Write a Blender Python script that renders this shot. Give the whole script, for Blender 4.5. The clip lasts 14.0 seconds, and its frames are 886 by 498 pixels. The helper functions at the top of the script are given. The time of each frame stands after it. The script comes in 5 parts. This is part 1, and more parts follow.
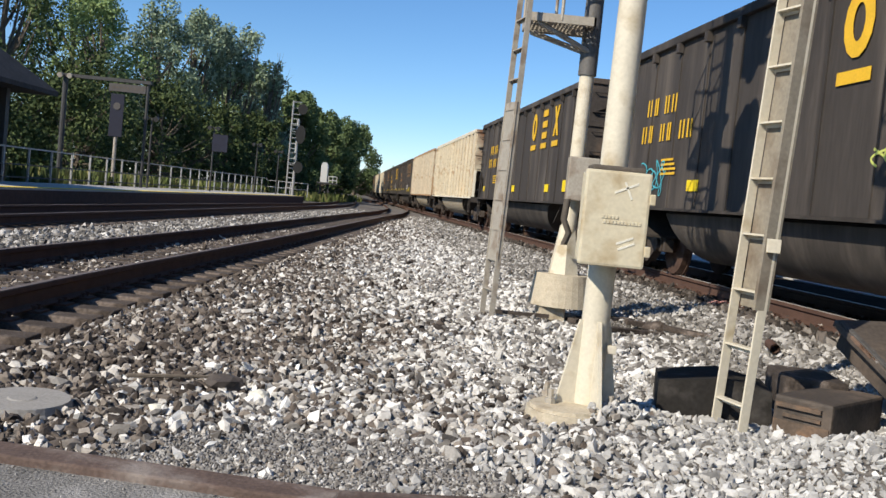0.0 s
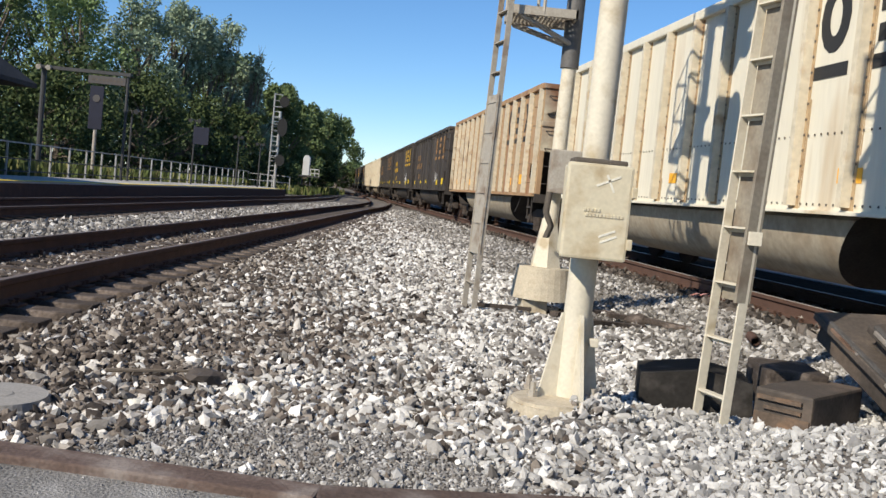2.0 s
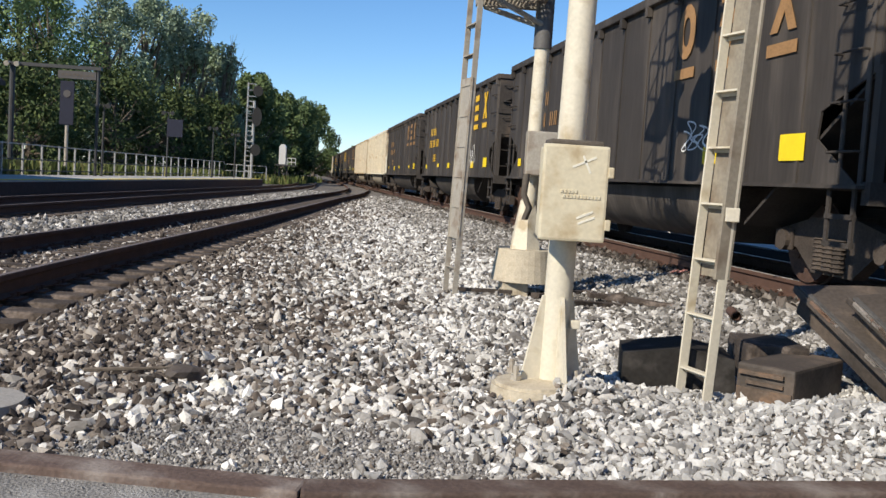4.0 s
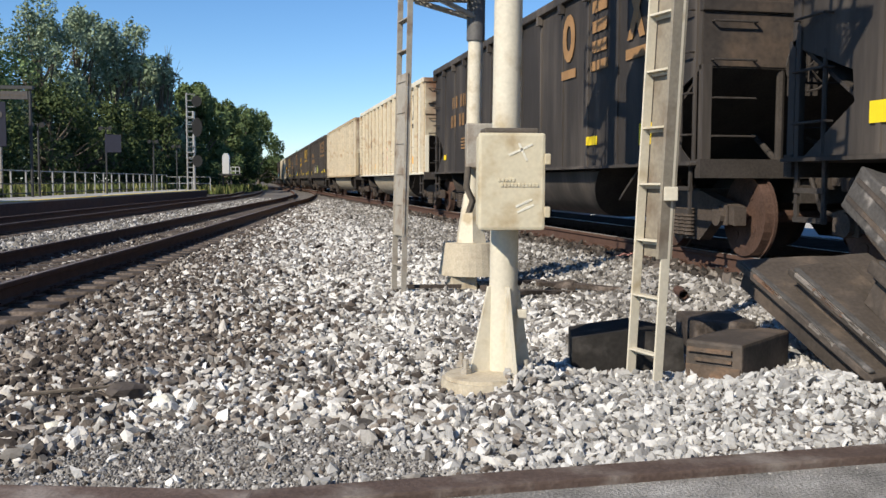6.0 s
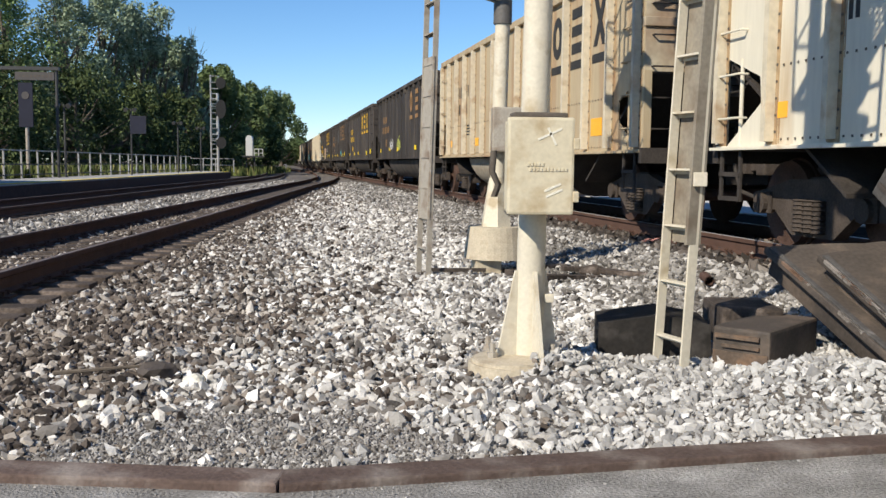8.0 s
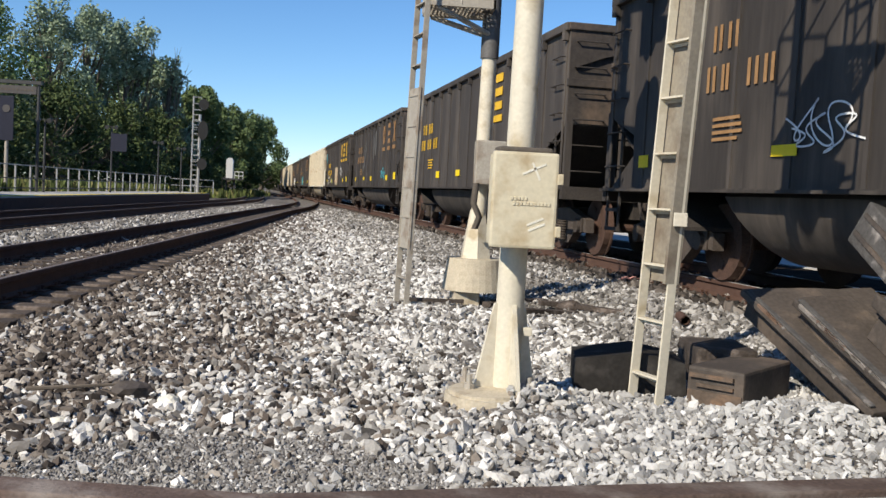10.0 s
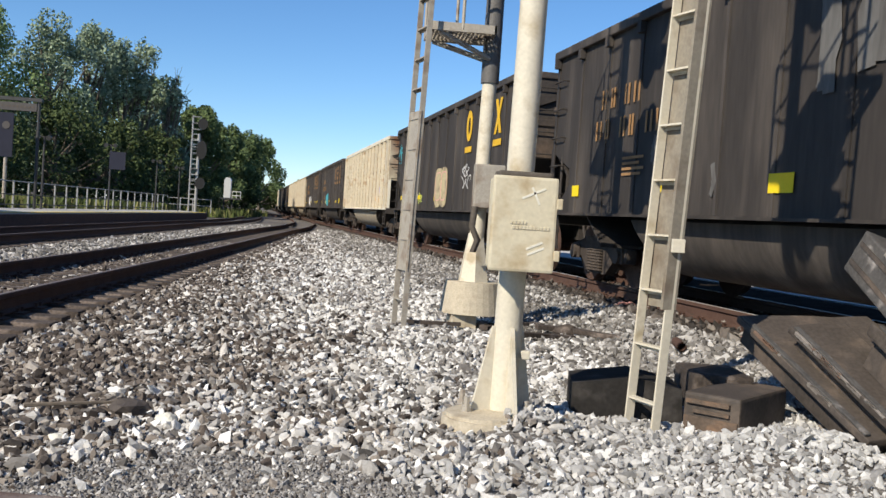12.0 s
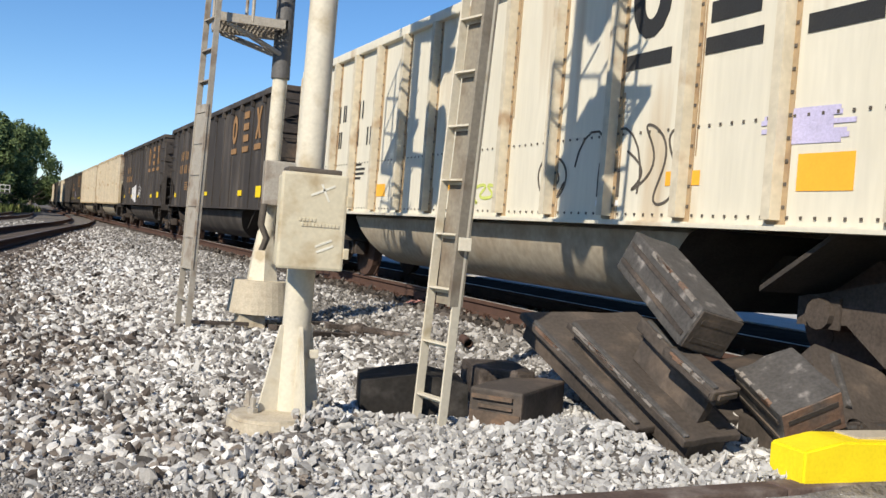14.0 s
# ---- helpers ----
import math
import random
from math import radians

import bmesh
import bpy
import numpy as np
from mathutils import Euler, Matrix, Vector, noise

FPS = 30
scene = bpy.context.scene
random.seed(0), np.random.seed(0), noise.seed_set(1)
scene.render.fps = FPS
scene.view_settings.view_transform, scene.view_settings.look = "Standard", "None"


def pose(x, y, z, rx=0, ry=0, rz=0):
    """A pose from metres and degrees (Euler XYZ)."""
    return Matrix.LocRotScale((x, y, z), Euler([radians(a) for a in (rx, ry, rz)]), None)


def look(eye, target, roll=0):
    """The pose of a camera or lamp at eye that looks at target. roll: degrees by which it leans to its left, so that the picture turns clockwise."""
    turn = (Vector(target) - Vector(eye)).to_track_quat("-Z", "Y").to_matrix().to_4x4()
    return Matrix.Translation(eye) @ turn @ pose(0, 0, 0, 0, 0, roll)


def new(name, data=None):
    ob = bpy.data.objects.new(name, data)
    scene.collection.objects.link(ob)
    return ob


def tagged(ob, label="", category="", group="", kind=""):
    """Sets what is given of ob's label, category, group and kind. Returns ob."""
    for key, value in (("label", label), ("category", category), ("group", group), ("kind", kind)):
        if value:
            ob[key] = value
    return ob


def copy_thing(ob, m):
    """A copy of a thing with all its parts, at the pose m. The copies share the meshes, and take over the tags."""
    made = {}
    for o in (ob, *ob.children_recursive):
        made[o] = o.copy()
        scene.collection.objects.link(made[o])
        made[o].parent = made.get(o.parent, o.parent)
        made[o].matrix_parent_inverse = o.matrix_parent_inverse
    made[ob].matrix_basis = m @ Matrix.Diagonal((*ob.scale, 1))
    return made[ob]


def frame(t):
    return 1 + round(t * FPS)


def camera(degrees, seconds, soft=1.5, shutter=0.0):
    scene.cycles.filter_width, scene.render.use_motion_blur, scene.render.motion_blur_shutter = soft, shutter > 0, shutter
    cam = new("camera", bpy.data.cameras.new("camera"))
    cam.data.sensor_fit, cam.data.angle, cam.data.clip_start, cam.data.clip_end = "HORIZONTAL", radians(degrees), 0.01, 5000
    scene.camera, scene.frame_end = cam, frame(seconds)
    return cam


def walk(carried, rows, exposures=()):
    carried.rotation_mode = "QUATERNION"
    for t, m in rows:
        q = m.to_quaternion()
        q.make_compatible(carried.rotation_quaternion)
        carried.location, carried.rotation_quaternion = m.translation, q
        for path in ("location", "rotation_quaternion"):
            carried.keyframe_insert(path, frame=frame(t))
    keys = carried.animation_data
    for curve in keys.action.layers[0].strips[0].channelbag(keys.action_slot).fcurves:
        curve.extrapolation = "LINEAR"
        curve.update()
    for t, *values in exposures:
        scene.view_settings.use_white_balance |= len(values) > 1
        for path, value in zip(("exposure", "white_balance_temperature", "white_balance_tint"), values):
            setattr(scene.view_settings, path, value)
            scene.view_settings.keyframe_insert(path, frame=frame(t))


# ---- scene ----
cam = camera(50.0, 14.0)
PATH = [
    (0, (-0.011, -0.058, 1.197), (-0.009, 1.939, 1.095), 5.6),
    (0.5, (-0.013, -0.051, 1.198), (0.002, 1.946, 1.093), 5.6),
    (1, (-0.009, -0.028, 1.198), (0.018, 1.969, 1.09), 5.6),
    (1.5, (-0.006, -0.022, 1.195), (0.028, 1.975, 1.083), 5.7),
    (2, (-0.007, -0.036, 1.197), (0.033, 1.96, 1.084), 5.6),
    (4.3, (0.012, 0.019, 1.208), (0.102, 2.012, 1.064), 3.5),
    (4.5, (0.018, 0.032, 1.193), (0.126, 2.024, 1.054), 3.7),
    (5, (0.033, 0.046, 1.193), (0.19, 2.036, 1.07), 2.5),
    (5.5, (0.058, 0.066, 1.19), (0.241, 2.053, 1.059), 1.1),
    (6, (0.07, 0.063, 1.189), (0.255, 2.05, 1.046), 0.2),
    (6.5, (0.066, 0.074, 1.188), (0.237, 2.061, 1.032), -0.2),
    (7, (0.064, 0.067, 1.197), (0.188, 2.055, 1.015), -2.1),
    (7.5, (0.048, 0.062, 1.193), (0.17, 2.049, 1.0), -0.3),
    (8, (0.032, 0.052, 1.192), (0.172, 2.039, 1.014), 0.6),
    (10.5, (-0.003, 0.018, 1.189), (0.193, 2.006, 1.095), 3.5),
    (11, (-0.012, 0.008, 1.187), (0.188, 1.996, 1.112), 3.9),
    (11.5, (-0.019, 0.006, 1.183), (0.17, 1.996, 1.117), 3.9),
    (12, (-0.017, -0.005, 1.189), (0.175, 1.985, 1.125), 3.8),
    (12.5, (-0.016, 0.003, 1.183), (0.176, 1.993, 1.119), 3.9),
    (13, (-0.018, 0.005, 1.189), (0.172, 1.995, 1.121), 3.8),
    (13.2, (-0.016, 0.008, 1.189), (0.184, 1.998, 1.122), 3.8),
    (13.5, (0.015, 0.040, 1.182), (0.358, 2.010, 1.127), 3.9),
    (14, (0.007, 0.031, 1.180), (0.624, 1.933, 1.146), 4.4),
]
walk(cam, [(t, look(eye, target, roll)) for t, eye, target, roll in PATH])


# ---- light ----
SUN_AZ, SUN_EL = 46.0, 36.0          # the way the light goes, right of straight ahead; height of the sun
world = bpy.data.worlds.new("sky")
scene.world = world
world.use_nodes = True
wn = world.node_tree.nodes
sky = wn.new("ShaderNodeTexSky")
sky.sky_type = "NISHITA"
sky.sun_disc = False
sky.sun_elevation = radians(SUN_EL)
sky.sun_rotation = radians(180 + SUN_AZ)
sky.altitude = 1500
sky.air_density, sky.dust_density, sky.ozone_density = 1.0, 0.05, 5.0
deep = wn.new("ShaderNodeHueSaturation")
deep.inputs["Saturation"].default_value = 1.12
world.node_tree.links.new(sky.outputs[0], deep.inputs["Color"])
world.node_tree.links.new(deep.outputs[0], wn["Background"].inputs[0])
wn["Background"].inputs[1].default_value = 0.142
sun = new("sun", bpy.data.lights.new("sun", "SUN"))
sun.data.energy, sun.data.angle, sun.data.color = 5.85, radians(0.5), (1.0, 0.91, 0.765)
_a, _e = radians(SUN_AZ), radians(SUN_EL)
LIGHT = Vector((math.sin(_a) * math.cos(_e), math.cos(_a) * math.cos(_e), -math.sin(_e)))
sun.rotation_euler = LIGHT.to_track_quat("-Z", "Y").to_euler()
scene.view_settings.exposure = 0.0


# ---- materials ----
def material(name, colour, rough=0.8, metal=0.0, vary=0.25, scale=6.0, fine=60.0, bump=0.3, dist=0.01, second=None, amount=0.5, island=None, objvary=0.0, spec=0.3, streak=1.0):
    """A surface with large stains (scale), fine grain (fine) and relief; second: the colour of stains; streak below 1 draws stains out downwards; island: colours per loose piece."""
    m = bpy.data.materials.new(name)
    m.use_nodes = True
    t = m.node_tree
    n, link = t.nodes, t.links.new
    b = n["Principled BSDF"]
    b.inputs["Roughness"].default_value = rough
    b.inputs["Metallic"].default_value = metal
    b.inputs["Specular IOR Level"].default_value = spec
    tc = n.new("ShaderNodeTexCoord")
    big = n.new("ShaderNodeTexNoise")
    big.inputs["Scale"].default_value, big.inputs["Detail"].default_value = scale, 5
    small = n.new("ShaderNodeTexNoise")
    small.inputs["Scale"].default_value, small.inputs["Detail"].default_value = fine, 4
    stretch = n.new("ShaderNodeMapping")
    stretch.inputs["Scale"].default_value = (1, 1, streak)
    link(tc.outputs["Object"], stretch.inputs["Vector"])
    for q in (big, small):
        link(stretch.outputs[0], q.inputs["Vector"])
    base = n.new("ShaderNodeRGB")
    base.outputs[0].default_value = (*colour, 1)
    out = base.outputs[0]
    if island:
        src = n.new("ShaderNodeNewGeometry")
        ramp = n.new("ShaderNodeValToRGB")
        ramp.color_ramp.interpolation = "LINEAR"
        e = ramp.color_ramp.elements
        while len(e) < len(island):
            e.new(0.5)
        for k, (p, c) in enumerate(island):
            e[k].position, e[k].color = p, (*c, 1)
        link(src.outputs["Random Per Island"], ramp.inputs[0])
        out = ramp.outputs[0]
    if second:
        ramp = n.new("ShaderNodeValToRGB")
        ramp.color_ramp.elements[0].position = 0.62 - 0.3 * amount
        ramp.color_ramp.elements[1].position = 0.75 - 0.15 * amount
        link(big.outputs["Fac"], ramp.inputs[0])
        mix = n.new("ShaderNodeMix")
        mix.data_type = "RGBA"
        link(ramp.outputs[0], mix.inputs["Factor"])
        link(out, mix.inputs[6])
        mix.inputs[7].default_value = (*second, 1)
        out = mix.outputs[2]
    hsv = n.new("ShaderNodeHueSaturation")
    link(out, hsv.inputs["Color"])
    grain = n.new("ShaderNodeMapRange")
    grain.inputs[1].default_value, grain.inputs[2].default_value = 0.3, 0.7
    grain.inputs[3].default_value, grain.inputs[4].default_value = 1 - vary, 1 + vary
    add = n.new("ShaderNodeMath")
    add.operation = "MULTIPLY_ADD"
    add.inputs[1].default_value = 0.5
    link(small.outputs["Fac"], add.inputs[0])
    half = n.new("ShaderNodeMath")
    half.operation = "MULTIPLY"
    half.inputs[1].default_value = 0.5
    link(big.outputs["Fac"], half.inputs[0])
    link(half.outputs[0], add.inputs[2])
    link(add.outputs[0], grain.inputs[0])
    val = grain.outputs[0]
    if objvary:
        oi = n.new("ShaderNodeObjectInfo")
        mr = n.new("ShaderNodeMapRange")
        mr.inputs[3].default_value, mr.inputs[4].default_value = 1 - objvary, 1 + objvary
        link(oi.outputs["Random"], mr.inputs[0])
        mu = n.new("ShaderNodeMath")
        mu.operation = "MULTIPLY"
        link(val, mu.inputs[0])
        link(mr.outputs[0], mu.inputs[1])
        val = mu.outputs[0]
    link(val, hsv.inputs["Value"])
    link(hsv.outputs[0], b.inputs["Base Color"])
    if bump:
        bp = n.new("ShaderNodeBump")
        bp.inputs["Strength"].default_value, bp.inputs["Distance"].default_value = bump, dist
        link(small.outputs["Fac"], bp.inputs["Height"])
        link(bp.outputs[0], b.inputs["Normal"])
    return m


STONE_COLOURS = [(0.0, (0.085, 0.076, 0.068)), (0.2, (0.20, 0.185, 0.168)), (0.5, (0.42, 0.402, 0.372)), (0.8, (0.62, 0.60, 0.565)), (1.0, (0.80, 0.785, 0.75))]
GREY_COLOURS = [(0.0, (0.22, 0.214, 0.206)), (0.3, (0.34, 0.332, 0.318)), (0.7, (0.44, 0.43, 0.41)), (1.0, (0.64, 0.63, 0.605))]
FINE_COLOURS = [(0.0, (0.145, 0.135, 0.125)), (0.5, (0.245, 0.232, 0.218)), (0.85, (0.34, 0.328, 0.31)), (1.0, (0.50, 0.485, 0.46))]
MID_COLOURS = [(0.0, (0.08, 0.072, 0.064)), (0.4, (0.18, 0.168, 0.152)), (0.8, (0.34, 0.32, 0.295)), (1.0, (0.56, 0.54, 0.51))]
DIRTY_COLOURS = [(0.0, (0.04, 0.033, 0.028)), (0.4, (0.10, 0.08, 0.066)), (0.7, (0.20, 0.17, 0.142)), (0.88, (0.36, 0.325, 0.285)), (1.0, (0.68, 0.65, 0.60))]
UNDER_TRAIN_COLOURS = [(0.0, (0.02, 0.018, 0.016)), (0.5, (0.06, 0.05, 0.043)), (0.85, (0.13, 0.11, 0.095)), (1.0, (0.28, 0.25, 0.22))]
M = {}
M["under_train"] = material("shaded_dark_ballast", (0.06, 0.05, 0.045), 0.95, vary=0.25, scale=9, fine=70, island=UNDER_TRAIN_COLOURS, bump=0.4)
M["pale_gravel"] = material("pale_packed_gravel", (0.52, 0.505, 0.48), 0.95, vary=0.2, scale=1.5, fine=30, bump=0.3, second=(0.38, 0.36, 0.34), amount=0.3)
M["rubber_shaded"] = material("shaded_dark_rubber", (0.026, 0.024, 0.022), 0.85, spec=0.1, vary=0.35, scale=5, fine=35, bump=0.3, second=(0.055, 0.05, 0.046), amount=0.3)
M["bed_shade"] = material("shaded_dusty_bed", (0.04, 0.033, 0.028), 1.0, spec=0.0, vary=0.5, scale=3, fine=25, bump=0.8, dist=0.03)
M["soil"] = material("ballast_bed", (0.17, 0.155, 0.14), 0.95, vary=0.7, scale=1.2, fine=22, bump=1.0, dist=0.04, second=(0.10, 0.085, 0.07))
M["stone"] = material("ballast_stone", (0.35, 0.34, 0.33), 0.9, vary=0.25, scale=9, fine=70, island=STONE_COLOURS, bump=0.4)
M["grey_stone"] = material("grey_crushed_stone", (0.35, 0.35, 0.35), 0.9, vary=0.2, scale=9, fine=70, island=GREY_COLOURS, bump=0.4)
M["fine_stone"] = material("fine_dusty_gravel", (0.22, 0.21, 0.2), 0.95, vary=0.3, scale=5, fine=70, island=FINE_COLOURS, bump=0.4)
M["mid_stone"] = material("weathered_ballast", (0.25, 0.24, 0.23), 0.95, vary=0.25, scale=7, fine=70, island=MID_COLOURS, bump=0.4)
M["lid_grey"] = material("grey_lid_concrete", (0.29, 0.275, 0.255), 0.9, vary=0.25, scale=6, fine=70, second=(0.25, 0.235, 0.215), amount=0.35)
M["dirty"] = material("dirty_ballast", (0.2, 0.16, 0.12), 0.95, vary=0.25, scale=9, fine=70, island=DIRTY_COLOURS, bump=0.4)
M["asphalt"] = material("asphalt", (0.245, 0.236, 0.222), 0.95, vary=0.8, scale=3, fine=75, bump=1.0, dist=0.012, second=(0.31, 0.30, 0.285), amount=0.35, spec=0.1)
M["edge_timber"] = material("edge_timber", (0.115, 0.08, 0.066), 0.9, vary=0.4, scale=4, fine=50, bump=0.5, second=(0.20, 0.17, 0.15), amount=0.5, objvary=0.2)
M["rail"] = material("rail_steel", (0.085, 0.047, 0.034), 0.9, metal=0.0, vary=0.3, scale=5, fine=80)
M["rail_bright"] = material("polished_rail_head", (0.72, 0.71, 0.70), 0.42, metal=0.45, vary=0.1, scale=5, fine=80, bump=0.05)
M["rail_top"] = material("worn_rail_head", (0.17, 0.135, 0.115), 0.6, metal=0.2, vary=0.15, scale=5, fine=80, bump=0.1)
M["tie"] = material("creosoted_tie", (0.07, 0.055, 0.045), 0.95, vary=0.5, scale=6, fine=45, bump=0.7, dist=0.015, second=(0.16, 0.13, 0.11), amount=0.35, objvary=0.25)
M["pinkwood"] = material("reddish_tie", (0.17, 0.09, 0.07), 0.9, vary=0.4, scale=6, fine=45, second=(0.3, 0.12, 0.13), amount=0.25, objvary=0.2)
M["silver"] = material("aluminium_paint", (0.60, 0.55, 0.44), 0.55, metal=0.0, vary=0.12, scale=5, fine=45, bump=0.1, second=(0.40, 0.33, 0.22), amount=0.25)
M["sleeve"] = material("dark_grey_sleeve", (0.13, 0.125, 0.12), 0.6, metal=0.2, vary=0.2, scale=5, fine=45)
M["silver_grey"] = material("weathered_grey_paint", (0.38, 0.345, 0.29), 0.6, metal=0.1, vary=0.2, scale=5, fine=45, bump=0.15, second=(0.20, 0.15, 0.11), amount=0.35)
M["box_paint"] = material("cream_box_paint", (0.58, 0.52, 0.38), 0.6, vary=0.12, scale=7, fine=40, bump=0.1, second=(0.40, 0.32, 0.20), amount=0.5)
M["chalk"] = material("scratched_bright", (0.69, 0.66, 0.56), 0.8, vary=0.1)
M["grime"] = material("grime", (0.10, 0.085, 0.07), 0.9, vary=0.3)
M["concrete"] = material("concrete", (0.47, 0.41, 0.31), 0.9, vary=0.25, scale=6, fine=70, second=(0.30, 0.25, 0.18), amount=0.3)
M["car_black"] = material("black_car_paint", (0.048, 0.041, 0.036), 0.7, vary=0.3, scale=2.2, fine=18, bump=0.06, second=(0.082, 0.069, 0.058), amount=0.5, objvary=0.2, streak=0.14)
M["car_white"] = material("cream_car_paint", (0.68, 0.635, 0.515), 0.6, vary=0.09, scale=2.2, fine=18, bump=0.06, second=(0.50, 0.40, 0.27), amount=0.16, objvary=0.06, streak=0.12)
M["car_tan"] = material("tan_car_paint", (0.42, 0.34, 0.22), 0.7, vary=0.15, scale=2.6, fine=14, bump=0.06, second=(0.30, 0.19, 0.105), amount=0.5, objvary=0.08, streak=0.12)
M["car_orange"] = material("rust_tan_car_paint", (0.38, 0.25, 0.14), 0.75, vary=0.2, scale=2.6, fine=14, bump=0.06, second=(0.22, 0.11, 0.06), amount=0.55, objvary=0.05, streak=0.12)
M["car_rib"] = material("streaked_rib_paint", (0.58, 0.515, 0.39), 0.7, vary=0.2, scale=2.5, fine=14, bump=0.06, second=(0.36, 0.25, 0.15), amount=0.2, objvary=0.06)
M["car_end"] = material("rust_stained_end", (0.46, 0.40, 0.29), 0.75, vary=0.2, scale=0.9, fine=14, bump=0.06, second=(0.17, 0.085, 0.045), amount=0.75, objvary=0.1)
M["black_end"] = material("dusty_black_end", (0.055, 0.046, 0.04), 0.75, vary=0.35, scale=1.0, fine=16, bump=0.06, second=(0.12, 0.085, 0.06), amount=0.45, objvary=0.2)
M["rust"] = material("rust", (0.16, 0.075, 0.04), 0.9, vary=0.4, scale=5, fine=50)
M["car_flange"] = material("stained_flange_paint", (0.40, 0.29, 0.17), 0.75, vary=0.25, scale=2.5, fine=14, bump=0.06, second=(0.22, 0.14, 0.08), amount=0.45, objvary=0.06)
M["tub_dusty"] = material("dusty_tub_paint", (0.35, 0.30, 0.225), 0.75, vary=0.3, scale=1.6, fine=12, bump=0.06, second=(0.24, 0.19, 0.13), amount=0.4)
M["under"] = material("underframe", (0.045, 0.038, 0.033), 0.85, vary=0.4, scale=4, fine=40)
M["truck"] = material("cast_truck_steel", (0.075, 0.06, 0.05), 0.8, metal=0.2, vary=0.4, scale=5, fine=40, objvary=0.2)
M["wheel"] = material("wheel_steel", (0.10, 0.06, 0.045), 0.7, metal=0.3, vary=0.4, scale=5, fine=40)
M["coal"] = material("coal", (0.02, 0.02, 0.021), 0.8, vary=0.6, scale=4, fine=25, bump=1.0, dist=0.05)
M["faded"] = material("faded_lettering", (0.30, 0.17, 0.075), 0.7, vary=0.3, scale=4, fine=40, bump=0.05)
M["yellow"] = material("lettering_yellow", (0.70, 0.42, 0.03), 0.6, vary=0.15, scale=4, fine=40, bump=0.05)
M["black_mark"] = material("lettering_black", (0.03, 0.03, 0.03), 0.6, vary=0.15)
M["white_mark"] = material("white_paint", (0.75, 0.74, 0.72), 0.6, vary=0.15)
M["orange_mark"] = material("orange_sticker", (0.85, 0.42, 0.04), 0.5, vary=0.08, bump=0)
M["yellow_mark"] = material("yellow_sticker", (0.85, 0.62, 0.02), 0.5, vary=0.08, bump=0)
M["teal_mark"] = material("teal_spray", (0.08, 0.42, 0.50), 0.6, vary=0.2)
M["pink_mark"] = material("pink_spray", (0.70, 0.35, 0.30), 0.6, vary=0.2)
M["cream_spray"] = material("cream_spray", (0.50, 0.42, 0.25), 0.75, vary=0.35, scale=3, fine=20, second=(0.24, 0.19, 0.13), amount=0.45)
M["violet_mark"] = material("violet_spray", (0.52, 0.48, 0.66), 0.6, vary=0.2)
M["lime_mark"] = material("lime_spray", (0.55, 0.60, 0.15), 0.6, vary=0.2)
M["safety_yellow"] = material("yellow_kerb_paint", (0.86, 0.66, 0.015), 0.6, vary=0.1, scale=6, fine=50)
M["scrap"] = material("worn_black_plate", (0.068, 0.056, 0.047), 0.72, vary=0.4, scale=3, fine=35, bump=0.3, second=(0.115, 0.088, 0.068), amount=0.35, objvary=0.25)
M["scrap_worn"] = material("worn_grey_rubber", (0.075, 0.07, 0.066), 0.85, vary=0.4, scale=7, fine=40, bump=0.5, second=(0.22, 0.20, 0.185), amount=0.12)
M["scuffed"] = material("scuffed_pale_rubber", (0.24, 0.215, 0.19), 0.9, vary=0.4, scale=14, fine=60, bump=0.5, second=(0.12, 0.10, 0.085), amount=0.4)
M["slot_rust"] = material("rusty_slotted_end", (0.11, 0.082, 0.062), 0.9, vary=0.4, scale=6, fine=40, bump=0.4, second=(0.19, 0.115, 0.07), amount=0.45)
M["scrap_rust"] = material("rusty_tie_end", (0.20, 0.12, 0.08), 0.9, vary=0.4, scale=6, fine=40, bump=0.4, second=(0.09, 0.075, 0.065), amount=0.5)
M["leaf"] = material("leaf", (0.07, 0.10, 0.03), 0.75, vary=0.2, scale=3, fine=10, bump=0, island=[(0, (0.155, 0.224, 0.087)), (0.5, (0.195, 0.273, 0.106)), (1, (0.255, 0.334, 0.129))])
M["leaf_pale"] = material("pale_leaf", (0.1, 0.13, 0.05), 0.6, vary=0.2, scale=3, fine=10, bump=0, island=[(0, (0.150, 0.203, 0.123)), (0.5, (0.220, 0.284, 0.184)), (1, (0.301, 0.366, 0.245))])
M["leaf_dark"] = material("dark_leaf", (0.05, 0.08, 0.025), 0.8, vary=0.2, scale=3, fine=10, bump=0, island=[(0, (0.078, 0.113, 0.046)), (0.6, (0.103, 0.146, 0.056)), (1, (0.145, 0.189, 0.068))])
M["leaf_shaded"] = material("shaded_leaf", (0.04, 0.06, 0.02), 0.85, vary=0.2, scale=3, fine=10, bump=0, island=[(0, (0.040, 0.060, 0.022)), (0.6, (0.062, 0.088, 0.031)), (1, (0.105, 0.135, 0.042))])
M["brush_shaded"] = material("shaded_brush", (0.02, 0.026, 0.012), 0.95, vary=0.3, scale=3, fine=10, bump=0, spec=0.0, island=[(0, (0.014, 0.019, 0.008)), (0.6, (0.022, 0.030, 0.012)), (1, (0.038, 0.050, 0.018))])
M["ladder_plate"] = material("shaded_stained_plate", (0.25, 0.222, 0.175), 0.75, vary=0.25, scale=4, fine=40, bump=0.15, second=(0.15, 0.12, 0.09), amount=0.4)
M["bark"] = material("bark", (0.14, 0.115, 0.09), 0.95, vary=0.4, scale=3, fine=20, bump=0.6)
